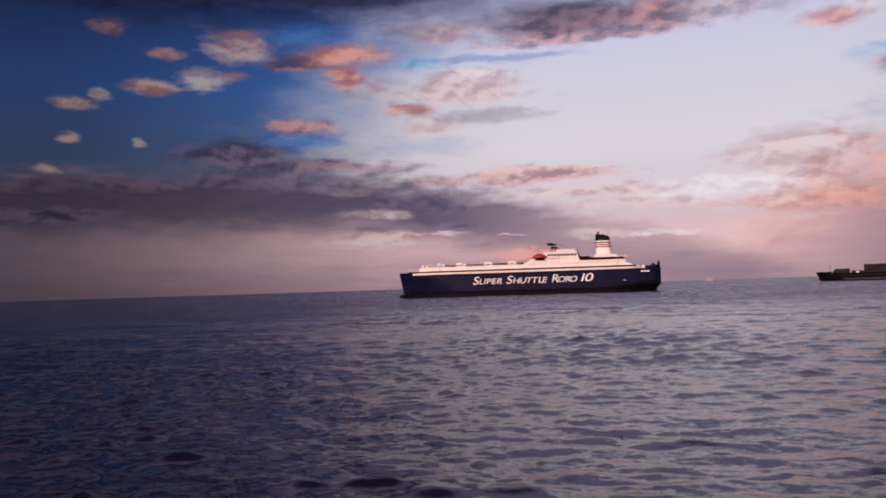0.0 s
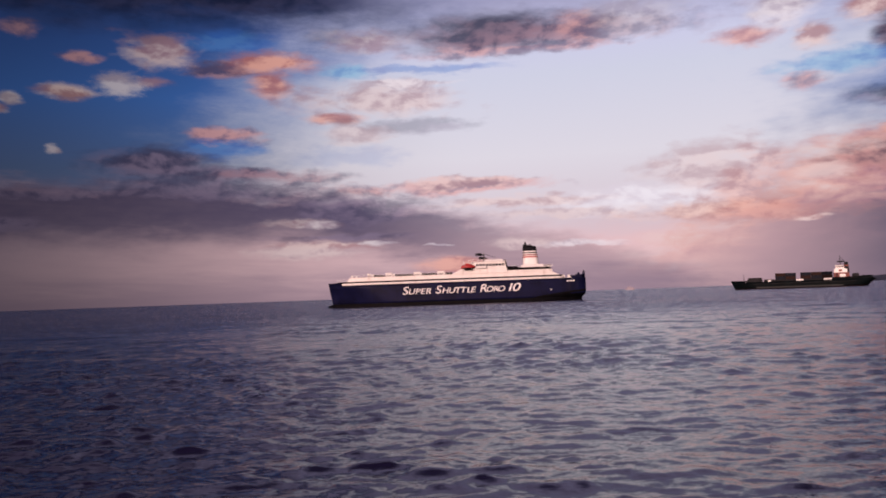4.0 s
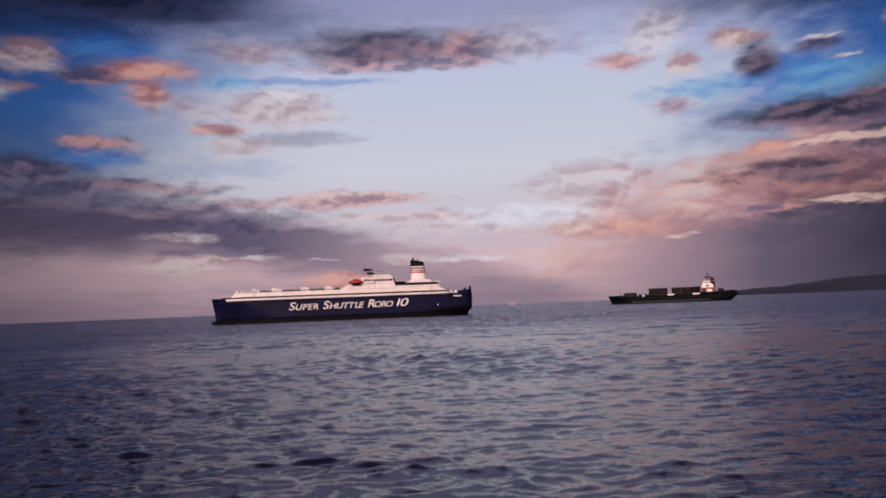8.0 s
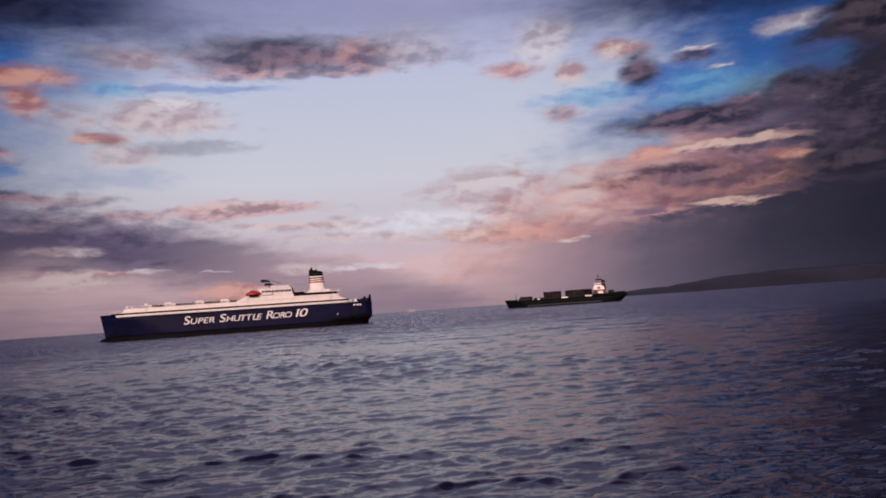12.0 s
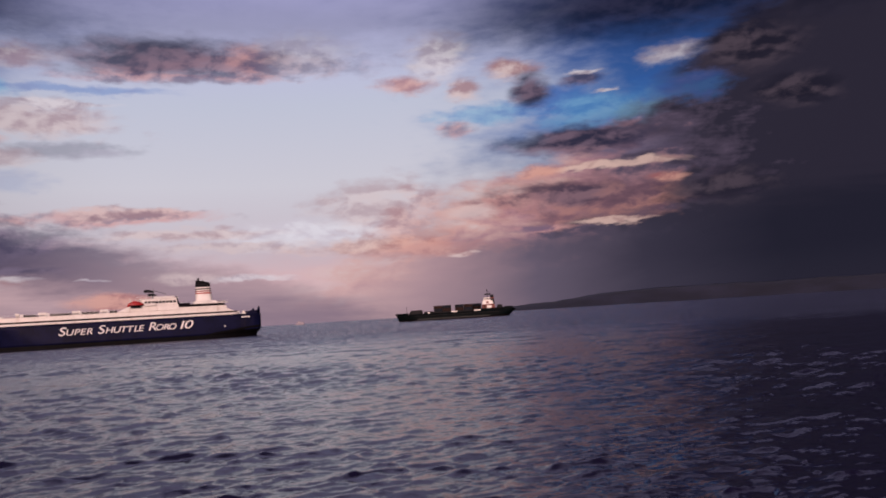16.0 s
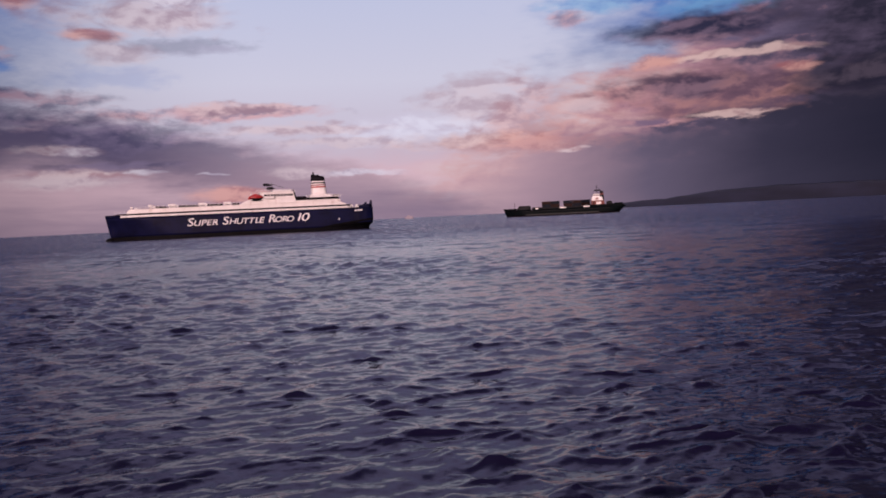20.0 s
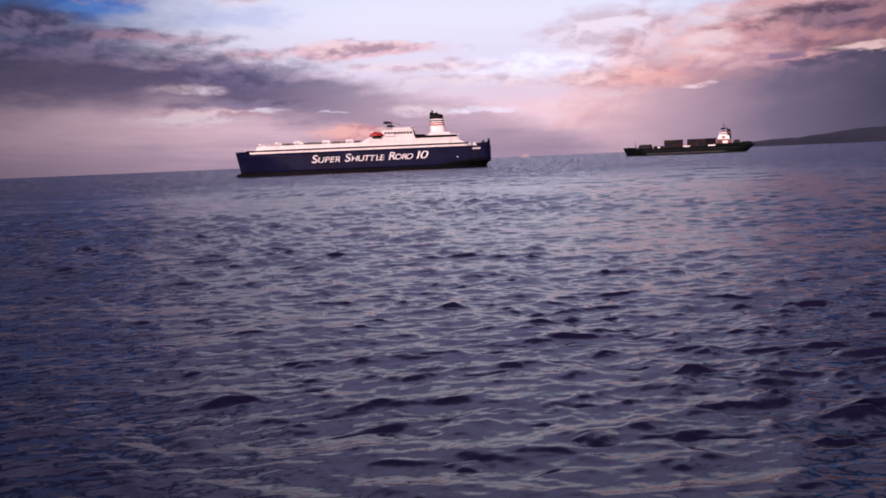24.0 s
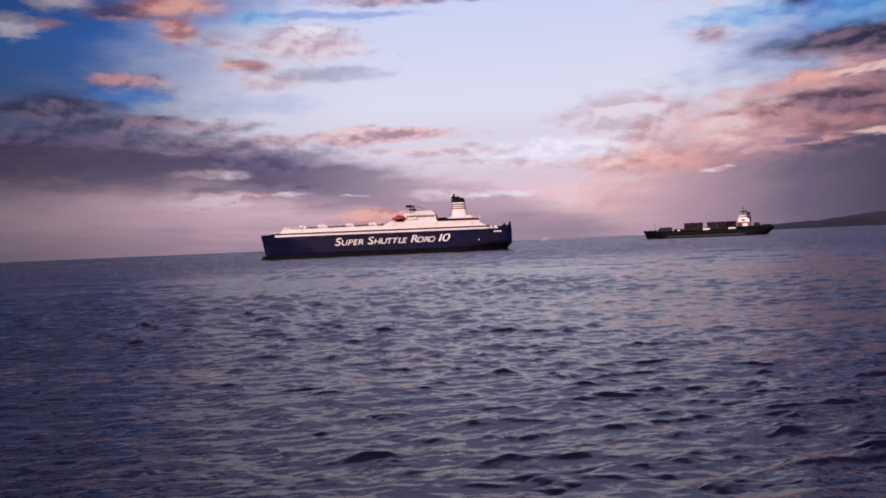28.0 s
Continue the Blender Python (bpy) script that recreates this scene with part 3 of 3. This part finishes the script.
def build_ferry(m):
    ship = thing("cargo_ferry", m, "navy-blue roll-on ferry with white superstructure lying on the open sea", "ship")
    top = 9.4
    part("hull", loft([hull_ring(z, top) for z in (0.7, 1.6, 2.6, 4, 6, 8, top)]), NAVY, ship, "navy-blue painted steel hull", True)
    part("boot_topping", loft([hull_ring(z, top, inset=-0.02) for z in (-4.5, -2, -0.4, 0.3, 0.75)]), BOOT, ship, "black band at the waterline", True)
    # bulbous foot of the stem
    bm = bmesh.new()
    bmesh.ops.create_uvsphere(bm, u_segments=20, v_segments=12, radius=1, matrix=pose(-59.4, 0, -0.9) @ Matrix.Diagonal((2.2, 1.5, 1.5, 1)))
    part("bulbous_bow", bm, BOOT, ship, "", True)
    # bulwark at the bow
    part("bow_bulwark", loft([hull_ring(z, top, part_of=(0, 0.06)) for z in (top, 10.0, 10.5)]), NAVY, ship, "", True)
    part("bow_rail", loft([hull_ring(z, top, inset=-0.06, part_of=(0, 0.06)) for z in (10.5, 10.75)]), GAP, ship)
    # white strake, above it a solid dark strip painted as the gallery gap's shade
    part("upper_strake", loft([hull_ring(z, top, part_of=(0.035, 0.915), inset=0.05, stem=(-59.2, -61)) for z in (top, 9.9, 10.35)]), WHITE, ship, "white painted strake above the navy hull", True)
    part("gallery", loft([hull_ring(z, top, part_of=(0.045, 0.91), inset=0.5) for z in (10.35, 11.05)]), GAP, ship, "dark solid strip as the shade of a gallery between two white decks")
    part("weather_deck", block(-50, 50, -9.0, 9.0, 10.9, 11.05), DECK, ship)
    # long upper house, rising in two steps
    house = part("upper_house", block(-51.2, 48.2, -8.6, 8.6, 11.05, 12.8, 0.12, top=(1.4, 3.9, 0.1, 0.1)), WHITE, ship, "long white upper deckhouse with a sloping end")
    part("roof_edge", block(-49.6, 44.0, -8.8, 8.8, 12.8, 13.0, 0.05), WHITE, house)
    part("second_tier", block(-2.0, 24, -8.95, 8.95, 13.0, 15.2, 0.1, top=(4.5, 0.3, 0.1, 0.1)), WHITE, ship)
    # deck fittings in a row on the forward roof
    for x, w, h, mat in ((-49.2, 1.2, 0.8, WHITE), (-41.6, 1.7, 1.5, WHITE), (-38.4, 4.2, 0.75, SOOT), (-33.0, 3.3, 1.5, WHITE), (-28.4, 8.0, 0.75, SOOT), (-19.9, 3.3, 1.5, WHITE),
                         (-16.0, 6.6, 0.8, SOOT), (-8.8, 3.3, 1.5, WHITE), (-5.0, 3.0, 0.8, SOOT)):
        base = 13.0
        for y in (-7.6, 7.6):
            if mat is SOOT:
                hatch = part("roof_hatch", block(x, x + w, y - 1.0, y + 1.0, base, base + h, 0.08), mat, ship, "low dark hatch on the roof")
                part("hatch_lid", block(x - 0.1, x + w + 0.1, y - 1.1, y + 1.1, base + h, base + h + 0.1, 0.03), mat, hatch)
                continue
            vent = part("roof_vent", block(x + 0.35, x + w - 0.35, y - 0.8, y + 0.8, base, base + h * 0.5, 0.06), mat, ship, "white ventilator with an overhanging hood")
            part("vent_hood", block(x, x + w, y - 1.2, y + 1.2, base + h * 0.5, base + h + 0.15, 0.12), mat, vent)
            part("louvre", block(x + 0.6, x + w - 0.6, y - 0.84, y - 0.76, base + 0.1, base + h * 0.42), STEEL, vent)
    # bridge with its windows
    bridge = part("bridge", block(7.0, 23.4, -9.0, 9.0, 15.2, 18.1, 0.12, top=(0.9, 0.2, 0.1, 0.1)), WHITE, ship, "white wheelhouse with a row of dark windows")
    for i in range(9):
        x = 9.4 + i * 1.5
        part("window", block(x, x + 1.25, -9.02, -8.86, 16.2, 17.25, 0.04), GLASS, bridge)
    for i in range(10):
        y = -7.9 + i * 1.62
        part("window", block(7.22, 7.42, y, y + 1.2, 16.6, 17.4, 0.04), GLASS, bridge)
    part("bridge_roof", block(7.4, 23.8, -9.4, 9.4, 18.1, 18.35, 0.05), WHITE, bridge)
    part("top_house", block(13.4, 22.4, -5.0, 5.0, 18.35, 19.3, 0.1, top=(0.5, 0.4, 0.2, 0.2)), WHITE, bridge)
    part("bridge_wing", block(9.5, 14.0, -10.4, -9.0, 15.2, 16.3, 0.08), WHITE, bridge)
    # mast with radar scanners
    mast = part("radar_mast", tube((13.2, 0, 18.3), (13.5, 0, 23.2), 0.38, 0.16), STEEL, ship, "dark lattice radar mast")
    part("yard", tube((13.3, -2.6, 21.9), (13.3, 2.6, 21.9), 0.14), BLACKP, mast)
    for x0, x1, z in ((9.8, 13.8, 21.4), (11.4, 13.8, 19.6)):
        arm = part("radar_platform", block(x0, x1, -0.8, 0.8, z, z + 0.25, 0.05), BLACKP, mast)
        part("scanner", block(x0 - 0.6, x0 + 4.0, -1.3, -0.5, z + 0.3, z + 1.3, 0.2, top=(0.4, 1.8, 0, 0)), BLACKP, arm)
    part("stay", tube((13.5, 0, 22.4), (18.6, 0, 20.6), 0.08), BLACKP, mast)
    part("aft_post", tube((18.7, 0, 18.3), (18.7, 0, 21.0), 0.14), STEEL, ship)
    # lifeboat in its davits
    for y in (-9.9, 9.9):
        boat = []
        for i in range(13):
            u = i / 12
            r = max(0.06, math.sin(math.pi * u) ** 0.55)
            x = 2.3 + 6.8 * u
            boat.append([(x, y + 1.25 * r * math.cos(a), 16.0 + (1.45 if math.sin(a) > 0 else 1.05) * r * math.sin(a)) for a in np.linspace(0, 2 * math.pi, 14, endpoint=False)])
        lb = part("lifeboat", loft(boat), RED, ship, "red enclosed lifeboat hanging in davits", True)
        under = [[(x, y + (py - y) * 1.03, min(pz, 15.75) - 0.03) for x, py, pz in ring] for ring in boat]
        part("boat_bottom", loft(under), BLACKP, lb, "black lower half of the lifeboat", True)
        part("canopy_hatch", block(4.6, 6.2, y - 0.55, y + 0.55, 17.2, 17.62, 0.1), RED, lb)
        part("boat_keel", block(3.6, 7.8, y - 0.9, y + 0.9, 14.6, 15.0, 0.15), BLACKP, lb)
        for x in (3.7, 7.7):
            dav = part("davit", tube((x, y * 0.86, 15.2), (x, y * 0.90, 18.4), 0.16), WHITE, ship)
            part("davit_arm", tube((x, y * 0.90, 18.4), (x, y, 17.5), 0.13), WHITE, dav)
    # dark samson post; solid dark blocks paint the open deck's shade abaft the bridge
    part("derrick_post", block(23.5, 24.3, -9.3, -8.5, 15.0, 19.0, 0.06, top=(-0.9, 1.2, 0, 0)), BLACKP, ship, "dark post abaft the bridge")
    part("after_deckhouse", block(24.0, 45.0, -8.9, 8.9, 13.0, 13.95, 0.04, top=(0, 0.9, 0, 0)), WHITE, ship)
    part("deck_opening_shade", block(24.2, 44.2, -9.25, 9.25, 13.95, 15.0, top=(0, 1.0, 0, 0)), GAP, ship, "dark block as the shade of the open side under a boat deck")
    part("opening_shade_block", block(23.9, 29.6, -9.27, -8.0, 14.0, 15.7, top=(0, 1.2, 0, 0)), GAP, ship, "dark block thickening the opening's shade abaft the bridge")
    part("boat_deck", block(30.0, 45.0, -9.2, 9.2, 15.0, 15.3, 0.05), WHITE, ship)
    part("casing", block(30.6, 41.4, -5.0, 5.0, 15.3, 16.5, 0.12, top=(0.5, 0.8, 0.4, 0.4)), WHITE, ship, "white engine casing at the funnel's foot")
    part("deck_locker", block(41.2, 44.2, -7.4, -5.0, 15.0, 16.1, 0.1), STEEL, ship)
    # funnel in coloured rings
    def ring(z, k=1.0):
        t = (z - 15.0) / 11.0
        x0, x1, hw = 31.7 + 0.4 * t, 39.6 - 1.4 * t, (3.3 - 0.7 * t) * k
        cx, hx = (x0 + x1) / 2, (x1 - x0) / 2 * k
        return [(cx + hx * math.copysign(abs(math.cos(a)) ** 0.6, math.cos(a)), hw * math.copysign(abs(math.sin(a)) ** 0.6, math.sin(a)), z)
                for a in np.linspace(0, 2 * math.pi, 28, endpoint=False)]
    fun = part("funnel", loft([ring(15.0), ring(18.0), ring(21.0), ring(24.0)]), WHITE, ship, "white funnel with black top and coloured rings", True)
    for z0, z1, mat, lab in ((19.75, 20.35, RED, "red ring"), (20.75, 21.25, MAROON, "dark red ring"), (21.75, 22.3, BLACKP, "black ring"), (22.95, 24.6, BLACKP, "black funnel top")):
        part("funnel_ring", loft([ring(z0, 1.012), ring(z1, 1.012)]), mat, fun, lab, True)
    part("funnel_cowl", loft([ring(24.6, 1.01), [(x, y, z + (38.6 - x) * 0.2) for x, y, z in ring(24.9, 0.96)]]), BLACKP, fun, "slanting black cowl", True)
    part("exhaust_pipe", tube((33.4, -0.8, 25.0), (33.2, -0.8, 27.2), 0.45, 0.4, 12), BLACKP, fun)
    part("exhaust_pipe", tube((35.6, 0.8, 25.0), (35.5, 0.8, 26.2), 0.4, 0.36, 12), BLACKP, fun)
    # stern: notch with mooring gear, high quarter bulwark and ramp
    part("quarter_bulwark", block(53.6, 59.3, -9.3, -9.1, top, 10.9, 0.05, top=(1.6, 0, 0, 0)), NAVY, ship)
    part("quarter_bulwark", block(53.6, 59.3, 9.1, 9.3, top, 10.9, 0.05, top=(1.6, 0, 0, 0)), NAVY, ship)
    part("ramp_tower", block(58.0, 59.6, -9.3, -7.6, top, 12.1, 0.08, top=(0.8, 0, 0, 0)), NAVY, ship, "navy-blue ramp tower at the stern")
    part("ramp_tower", block(58.0, 59.6, 7.6, 9.3, top, 12.1, 0.08, top=(0.8, 0, 0, 0)), NAVY, ship, "navy-blue ramp tower at the stern")
    part("tower_lamp", block(58.9, 59.5, -8.8, -8.2, 12.1, 12.6, 0.08), BLACKP, ship)
    part("stern_ramp", block(59.7, 60.05, -6.5, 6.5, 1.6, 10.4, 0.05), NAVY, ship, "closed navy-blue stern ramp")
    part("mooring_deck", block(47.0, 58.7, -9.0, 9.0, top - 0.05, top + 0.1), DECK, ship)
    for x in (49.0, 51.5):
        win = part("mooring_winch", block(x, x + 1.7, -8.4, -6.6, top + 0.1, top + 0.6, 0.06), WHITE, ship, "white mooring winch")
        part("drum", tube((x + 0.85, -8.6, top + 1.0), (x + 0.85, -6.2, top + 1.0), 0.55, None, 14), WHITE, win)
    for x, w in ((51.0, 1.0), (52.3, 1.2), (53.8, 0.9)):
        part("port_mark", block(x, x + w, -9.86, -9.55, 7.75, 8.35), LETTER, ship, "white unreadable lettering bar")
    for sgn in (-1, 1):
        bm = bmesh.new()
        rows = []
        for i in range(15):
            u = 0.80 + 0.2 * i / 14
            w = (u - 0.80) / 0.2
            row = []
            for j in range(5):
                z = 0.7 + 3.5 * w ** 0.7 * j / 4
                xb, xs = -59.2 - 1.8 * z / top, 58.3 + 1.5 * min(z / top * 3, 1)
                row.append(bm.verts.new((xb + (xs - xb) * u + 0.03, sgn * (half_beam(u, z, 10.0, top) + 0.04), z)))
            rows.append(row)
        for p, q in zip(rows, rows[1:]):
            for j in range(4):
                bm.faces.new((p[j], q[j], q[j + 1], p[j + 1]))
        bmesh.ops.remove_doubles(bm, verts=bm.verts, dist=0.001)
        bmesh.ops.solidify(bm, geom=bm.faces[:], thickness=-0.02)
        part("stern_black_area", bm, BOOT, ship, "black area rising towards the stern", True)
    part("hull_fender", block(-50, 50, -10.10, -9.9, 8.55, 8.7, 0.03), NAVY, ship)
    part("draught_mark", block(43.2, 43.9, -10.03, -9.8, 4.1, 4.5), LETTER, ship)
    for word, x0, x1 in (("SUPER", -25.2, -12.0), ("SHUTTLE", -9.8, 9.0), ("RORO", 10.8, 22.4), ("10", 24.0, 29.6)):
        letters(word, x0, x1, 4.3, 3.6, 2.6, -10.07, LETTER, ship)
    # rails
    for x0, x1, y, z in ((-56, -51.5, -7.0, 11.05), (-49, -3, -8.7, 13.0), (25, 45, -9.1, 15.0), (6, 23, -9.2, 18.35)):
        rail = part("deck_rail", tube((x0, y, z + 1.0), (x1, y, z + 1.0), 0.045, None, 5), WHITE, ship)
        part("mid_rail", tube((x0, y, z + 0.55), (x1, y, z + 0.55), 0.035, None, 5), WHITE, rail)
        n = int((x1 - x0) / 2)
        for i in range(n + 1):
            x = x0 + (x1 - x0) * i / n
            part("stanchion", tube((x, y, z), (x, y, z + 1.0), 0.04, None, 5), WHITE, rail)
    return ship


# ---- the dark coaster beyond ----
K = 1.286


def enlarge(ob, k):
    """Scales the meshes of a thing built to smaller figures."""
    for o in ob.children_recursive:
        o.data.transform(Matrix.Scale(k, 4))


def build_coaster(m):
    ship = thing("cargo_ship", m, "small dark cargo ship with deck containers and white wheelhouse aft", "ship")
    def ring(z, grow=0.0):
        out = []
        t = max(0.0, z / 5.0)
        for side in (-1, 1):
            row = []
            for i in range(31):
                u = (i / 30) ** 1.3
                b = 6.4
                if u < 0.2:
                    b = 6.4 * (1 - (1 - u / 0.2) ** 2.0) + 0.1
                if u > 0.86:
                    w = (u - 0.86) / 0.14
                    b *= math.sqrt(max(0.02, 1 - (0.95 - 0.25 * t) * w * w))
                x0, x1 = -37.0 - 2.2 * t, 38.4 + 5.4 * min(t, 1) ** 1.3
                row.append((x0 + (x1 - x0) * u, side * (b + grow), z))
            out.append(row if side < 0 else row[::-1])
        return out[0] + out[1]
    part("hull", loft([ring(z) for z in (0.5, 1.5, 3.0, 4.6)]), GREEN, ship, "dark green-black weathered hull", True)
    part("boot_topping", loft([ring(z, 0.02) for z in (-3, -1, 0.55)]), DULL, ship, "dull dark boot topping", True)
    part("light_strake", block(-24, 25, -6.52, -6.33, 0.7, 1.5, 0.05), STRAKE, ship, "faded grey-green strake above the waterline")
    part("rubbing_strake", block(-26, 32, -6.55, -6.35, 3.2, 3.5, 0.05), SOOT, ship)
    # raised bow and stern
    fore = []
    for z in (4.6, 5.6):
        r = ring(z)
        fore.append([p for p in r if p[0] < -29])
    part("forecastle", loft(fore), GREEN, ship, "", True)
    part("poop", block(16.5, 42.2, -5.9, 5.9, 4.6, 6.0, 0.2, top=(0.3, 2.0, 0.1, 0.1)), GREEN, ship, "dark poop deck with rounded end")
    part("stern_rail", block(35, 42.5, -4.9, 4.9, 6.0, 6.6, 0.3, top=(0.4, 2.6, 0.4, 0.4)), GREEN, ship)
    part("foredeck_hatch", block(-30, -20.5, -4.6, 4.6, 4.6, 7.3, 0.25, top=(1.6, 0.4, 0.3, 0.3)), SOOT, ship, "dark windlass house on the foredeck")
    part("hatch_coaming", block(-19.5, 16.5, -5.2, 5.2, 4.6, 5.6, 0.08), BLACKP, ship)
    part("hatch_cover", block(-19.5, -13.5, -5.0, 5.0, 5.6, 6.0, 0.08), SOOT, ship)
    for x, w in ((-1.0, 4.2), (14.6, 4.4), (-17.0, 1.6)):
        part("deck_gear", block(x, x + w, -5.9, -5.35, 4.62, 5.5, 0.08), WHITE, ship, "white deck gear beside the hatch")
    house = part("deckhouse", block(20.2, 29.0, -5.4, 5.4, 6.0, 8.6, 0.1, top=(0.2, 0.6, 0, 0)), RUST, ship, "red-brown lower deckhouse with a white panel")
    part("side_panel", block(23.4, 26.6, -5.5, -5.3, 6.05, 7.7, 0.05), WHITE, house, "white panel on the deckhouse side")
    part("door", block(21.4, 22.2, -5.45, -5.36, 6.1, 8.0), BLACKP, house)
    upper = part("wheelhouse", block(20.4, 27.8, -5.0, 5.0, 8.6, 11.0, 0.12, top=(0.3, 0.5, 0.2, 0.2)), WHITE, ship, "white wheelhouse with dark windows")
    bridge = part("bridge", block(21.2, 26.2, -4.7, 4.7, 11.0, 12.9, 0.12, top=(0.5, 0.7, 0.3, 0.3)), WHITE, upper)
    for i in range(3):
        part("window", block(21.9 + i * 1.3, 22.9 + i * 1.3, -4.66, -4.40, 11.75, 12.45, 0.04), GLASS, bridge)
    part("side_opening", block(23.0, 24.8, -5.02, -4.80, 9.2, 10.5, 0.04), RUST, upper, "red-brown opening in the wheelhouse side")
    part("wheelhouse_roof", block(21.2, 26.0, -4.9, 4.9, 12.9, 13.1, 0.05), WHITE, upper)
    fun = part("funnel", block(26.0, 29.0, -2.0, 2.0, 8.6, 15.0, 0.25, top=(0.3, 0.7, 0.2, 0.2)), BLACKP, ship, "dark funnel behind the wheelhouse")
    part("funnel_ring", block(26.2, 28.7, -2.06, 2.06, 12.4, 13.2, 0.1), RUST, fun)
    mast = part("signal_mast", tube((24.3, 0, 13.1), (24.0, 0, 19.0), 0.24, 0.1), BLACKP, ship)
    part("yard", tube((24.2, -2.0, 16.6), (24.2, 2.0, 16.6), 0.12), BLACKP, mast)
    part("scanner", block(22.4, 26.4, -0.4, 0.4, 15.0, 15.8, 0.1), BLACKP, mast)
    part("stay", tube((24.1, 0, 18.4), (27.0, 0, 15.0), 0.09), BLACKP, mast)
    part("after_crane", block(30.2, 34.6, -2.6, 2.6, 6.0, 8.0, 0.3, top=(0.5, 1.0, 0.3, 0.3)), SOOT, ship, "dark crane housing on the poop")
    part("fore_mast", tube((-31.5, 0, 5.5), (-31.5, 0, 9.6), 0.16, 0.08), BLACKP, ship)
    enlarge(ship, K)
    return ship


def build_containers(m):
    """Containers stowed in blocks on the coaster's hatches."""
    def make(mat, label):
        box = thing("cargo_container", pose(0, 0, 0), label, "container", "containers on the cargo ship")
        part("shell", block(0, 5.85, 0, 2.35, 0, 1.95, 0.05), mat, box)
        for j in range(8):
            part("corrugation", block(0.45 + j * 0.65, 0.75 + j * 0.65, -0.05, 0.02, 0.15, 1.8), mat, box)
        for x in (0.0, 5.72):
            part("corner_post", block(x, x + 0.13, -0.03, 0.12, 0.0, 1.97), mat, box)
        enlarge(box, K)
        return box
    kinds = (make(CRATE_A, "dark blue steel cargo container stowed on deck"), make(CRATE_B, "dark brown steel cargo container stowed on deck"))
    first = {0: True, 1: True}
    for x0, n, tiers, turn in ((-12.8, 2, 2, 0), (1.6, 1, 2, 1), (7.6, 2, 2, 0), (13.6, 1, 2, 1)):
        for i in range(n):
            for k in range(tiers):
                for row, y in enumerate((-4.9, -2.4, 0.1, 2.6)):
                    kind = (i + k + row + turn) % 2
                    at = m @ pose((x0 + i * 6.0) * K, y * K, (5.61 + k * 1.98) * K)
                    if first[kind]:
                        kinds[kind].matrix_world = at
                        first[kind] = False
                    else:
                        copy_thing(kinds[kind], at)


# ---- far things ----
def build_far_vessel(m):
    ship = thing("distant_boat", m, "white vessel far off on the horizon", "boat")
    hull = []
    for z, g in ((-1.0, 0.8), (0.6, 0.95), (4.0, 1.0)):
        near = [(-11 + 22 * u, -3.2 * g * min(1, 4 * u + 0.05), z) for u in np.linspace(0, 1, 9)]
        hull.append(near + [(x, -y, z) for x, y, z in near[::-1]])
    part("hull", loft(hull), HAZED, ship, "white hull", True)
    part("cabin", block(-7, 9, -2.6, 2.6, 4.0, 7.0, 0.2, top=(1.0, 0.4, 0.2, 0.2)), HAZED, ship)
    part("wheelhouse", block(-5, 2, -2.2, 2.2, 7.0, 9.0, 0.2, top=(0.8, 0.4, 0.2, 0.2)), HAZED, ship)
    return ship


def build_land():
    """Low wooded coast, rising away from the ferry's stern."""
    bm = bmesh.new()
    n, rows = 220, []
    for i in range(n + 1):
        a = 20 + 62 * i / n
        el = 0.05 + 0.85 / (1 + math.exp(-(a - 30) / 3.2)) + 0.15 * math.exp(-((a - 36) / 5) ** 2) - 0.85 / (1 + math.exp(-(a - 74) / 4))
        el += 0.10 * noise.noise((a * 0.35, 0, 0)) + 0.05 * noise.noise((a * 1.3, 5, 0)) + 0.03 * noise.noise((a * 4, 9, 0))
        el = max(0.05, el) * min(1, (a - 20) / 6 + 0.02)
        ring = []
        for r, k in ((4180, -0.05), (4230, 0.12), (4320, 0.5 + 0.15 * noise.noise((a * 0.8, 2, 0))), (4450, 0.85 + 0.1 * noise.noise((a, 7, 0))), (4600, 1.0), (4720, -0.05)):
            ring.append(bm.verts.new((r * math.sin(radians(a)), r * math.cos(radians(a)), 3.5 * min(1, k + 0.05) + r * math.tan(radians(el)) * k)))
        rows.append(ring)
    for p, q in zip(rows, rows[1:]):
        for j in range(5):
            bm.faces.new((p[j], q[j], q[j + 1], p[j + 1]))
    me = bpy.data.meshes.new("backdrop")
    bmesh.ops.recalc_face_normals(bm, faces=bm.faces)
    for f in bm.faces:
        f.smooth = True
    bm.to_mesh(me)
    bm.free()
    me.materials.append(LAND)
    return tagged(new("backdrop", me), "low hazy wooded hills along the far coast", "hills", kind="structure")


build_land()
build_ferry(pose(0, 388.1, 1.0))
COASTER = pose(271.0, 656.0, 0, 0, 0, -22.65)
build_coaster(COASTER)
build_containers(COASTER)
build_far_vessel(pose(405, 1960, 0, 0, 0, -11))


def motions():
    """The sea's two wave fields drift across each other."""
    walk(sea, [(t, pose(0.05 * (t - 14), 0.27 * (t - 14), 0)) for t in (0, 14, 28)])
    walk(cross_sea, [(t, pose(0.28 * (t - 14), -0.06 * (t - 14), 0)) for t in (0, 14, 28)])


motions()
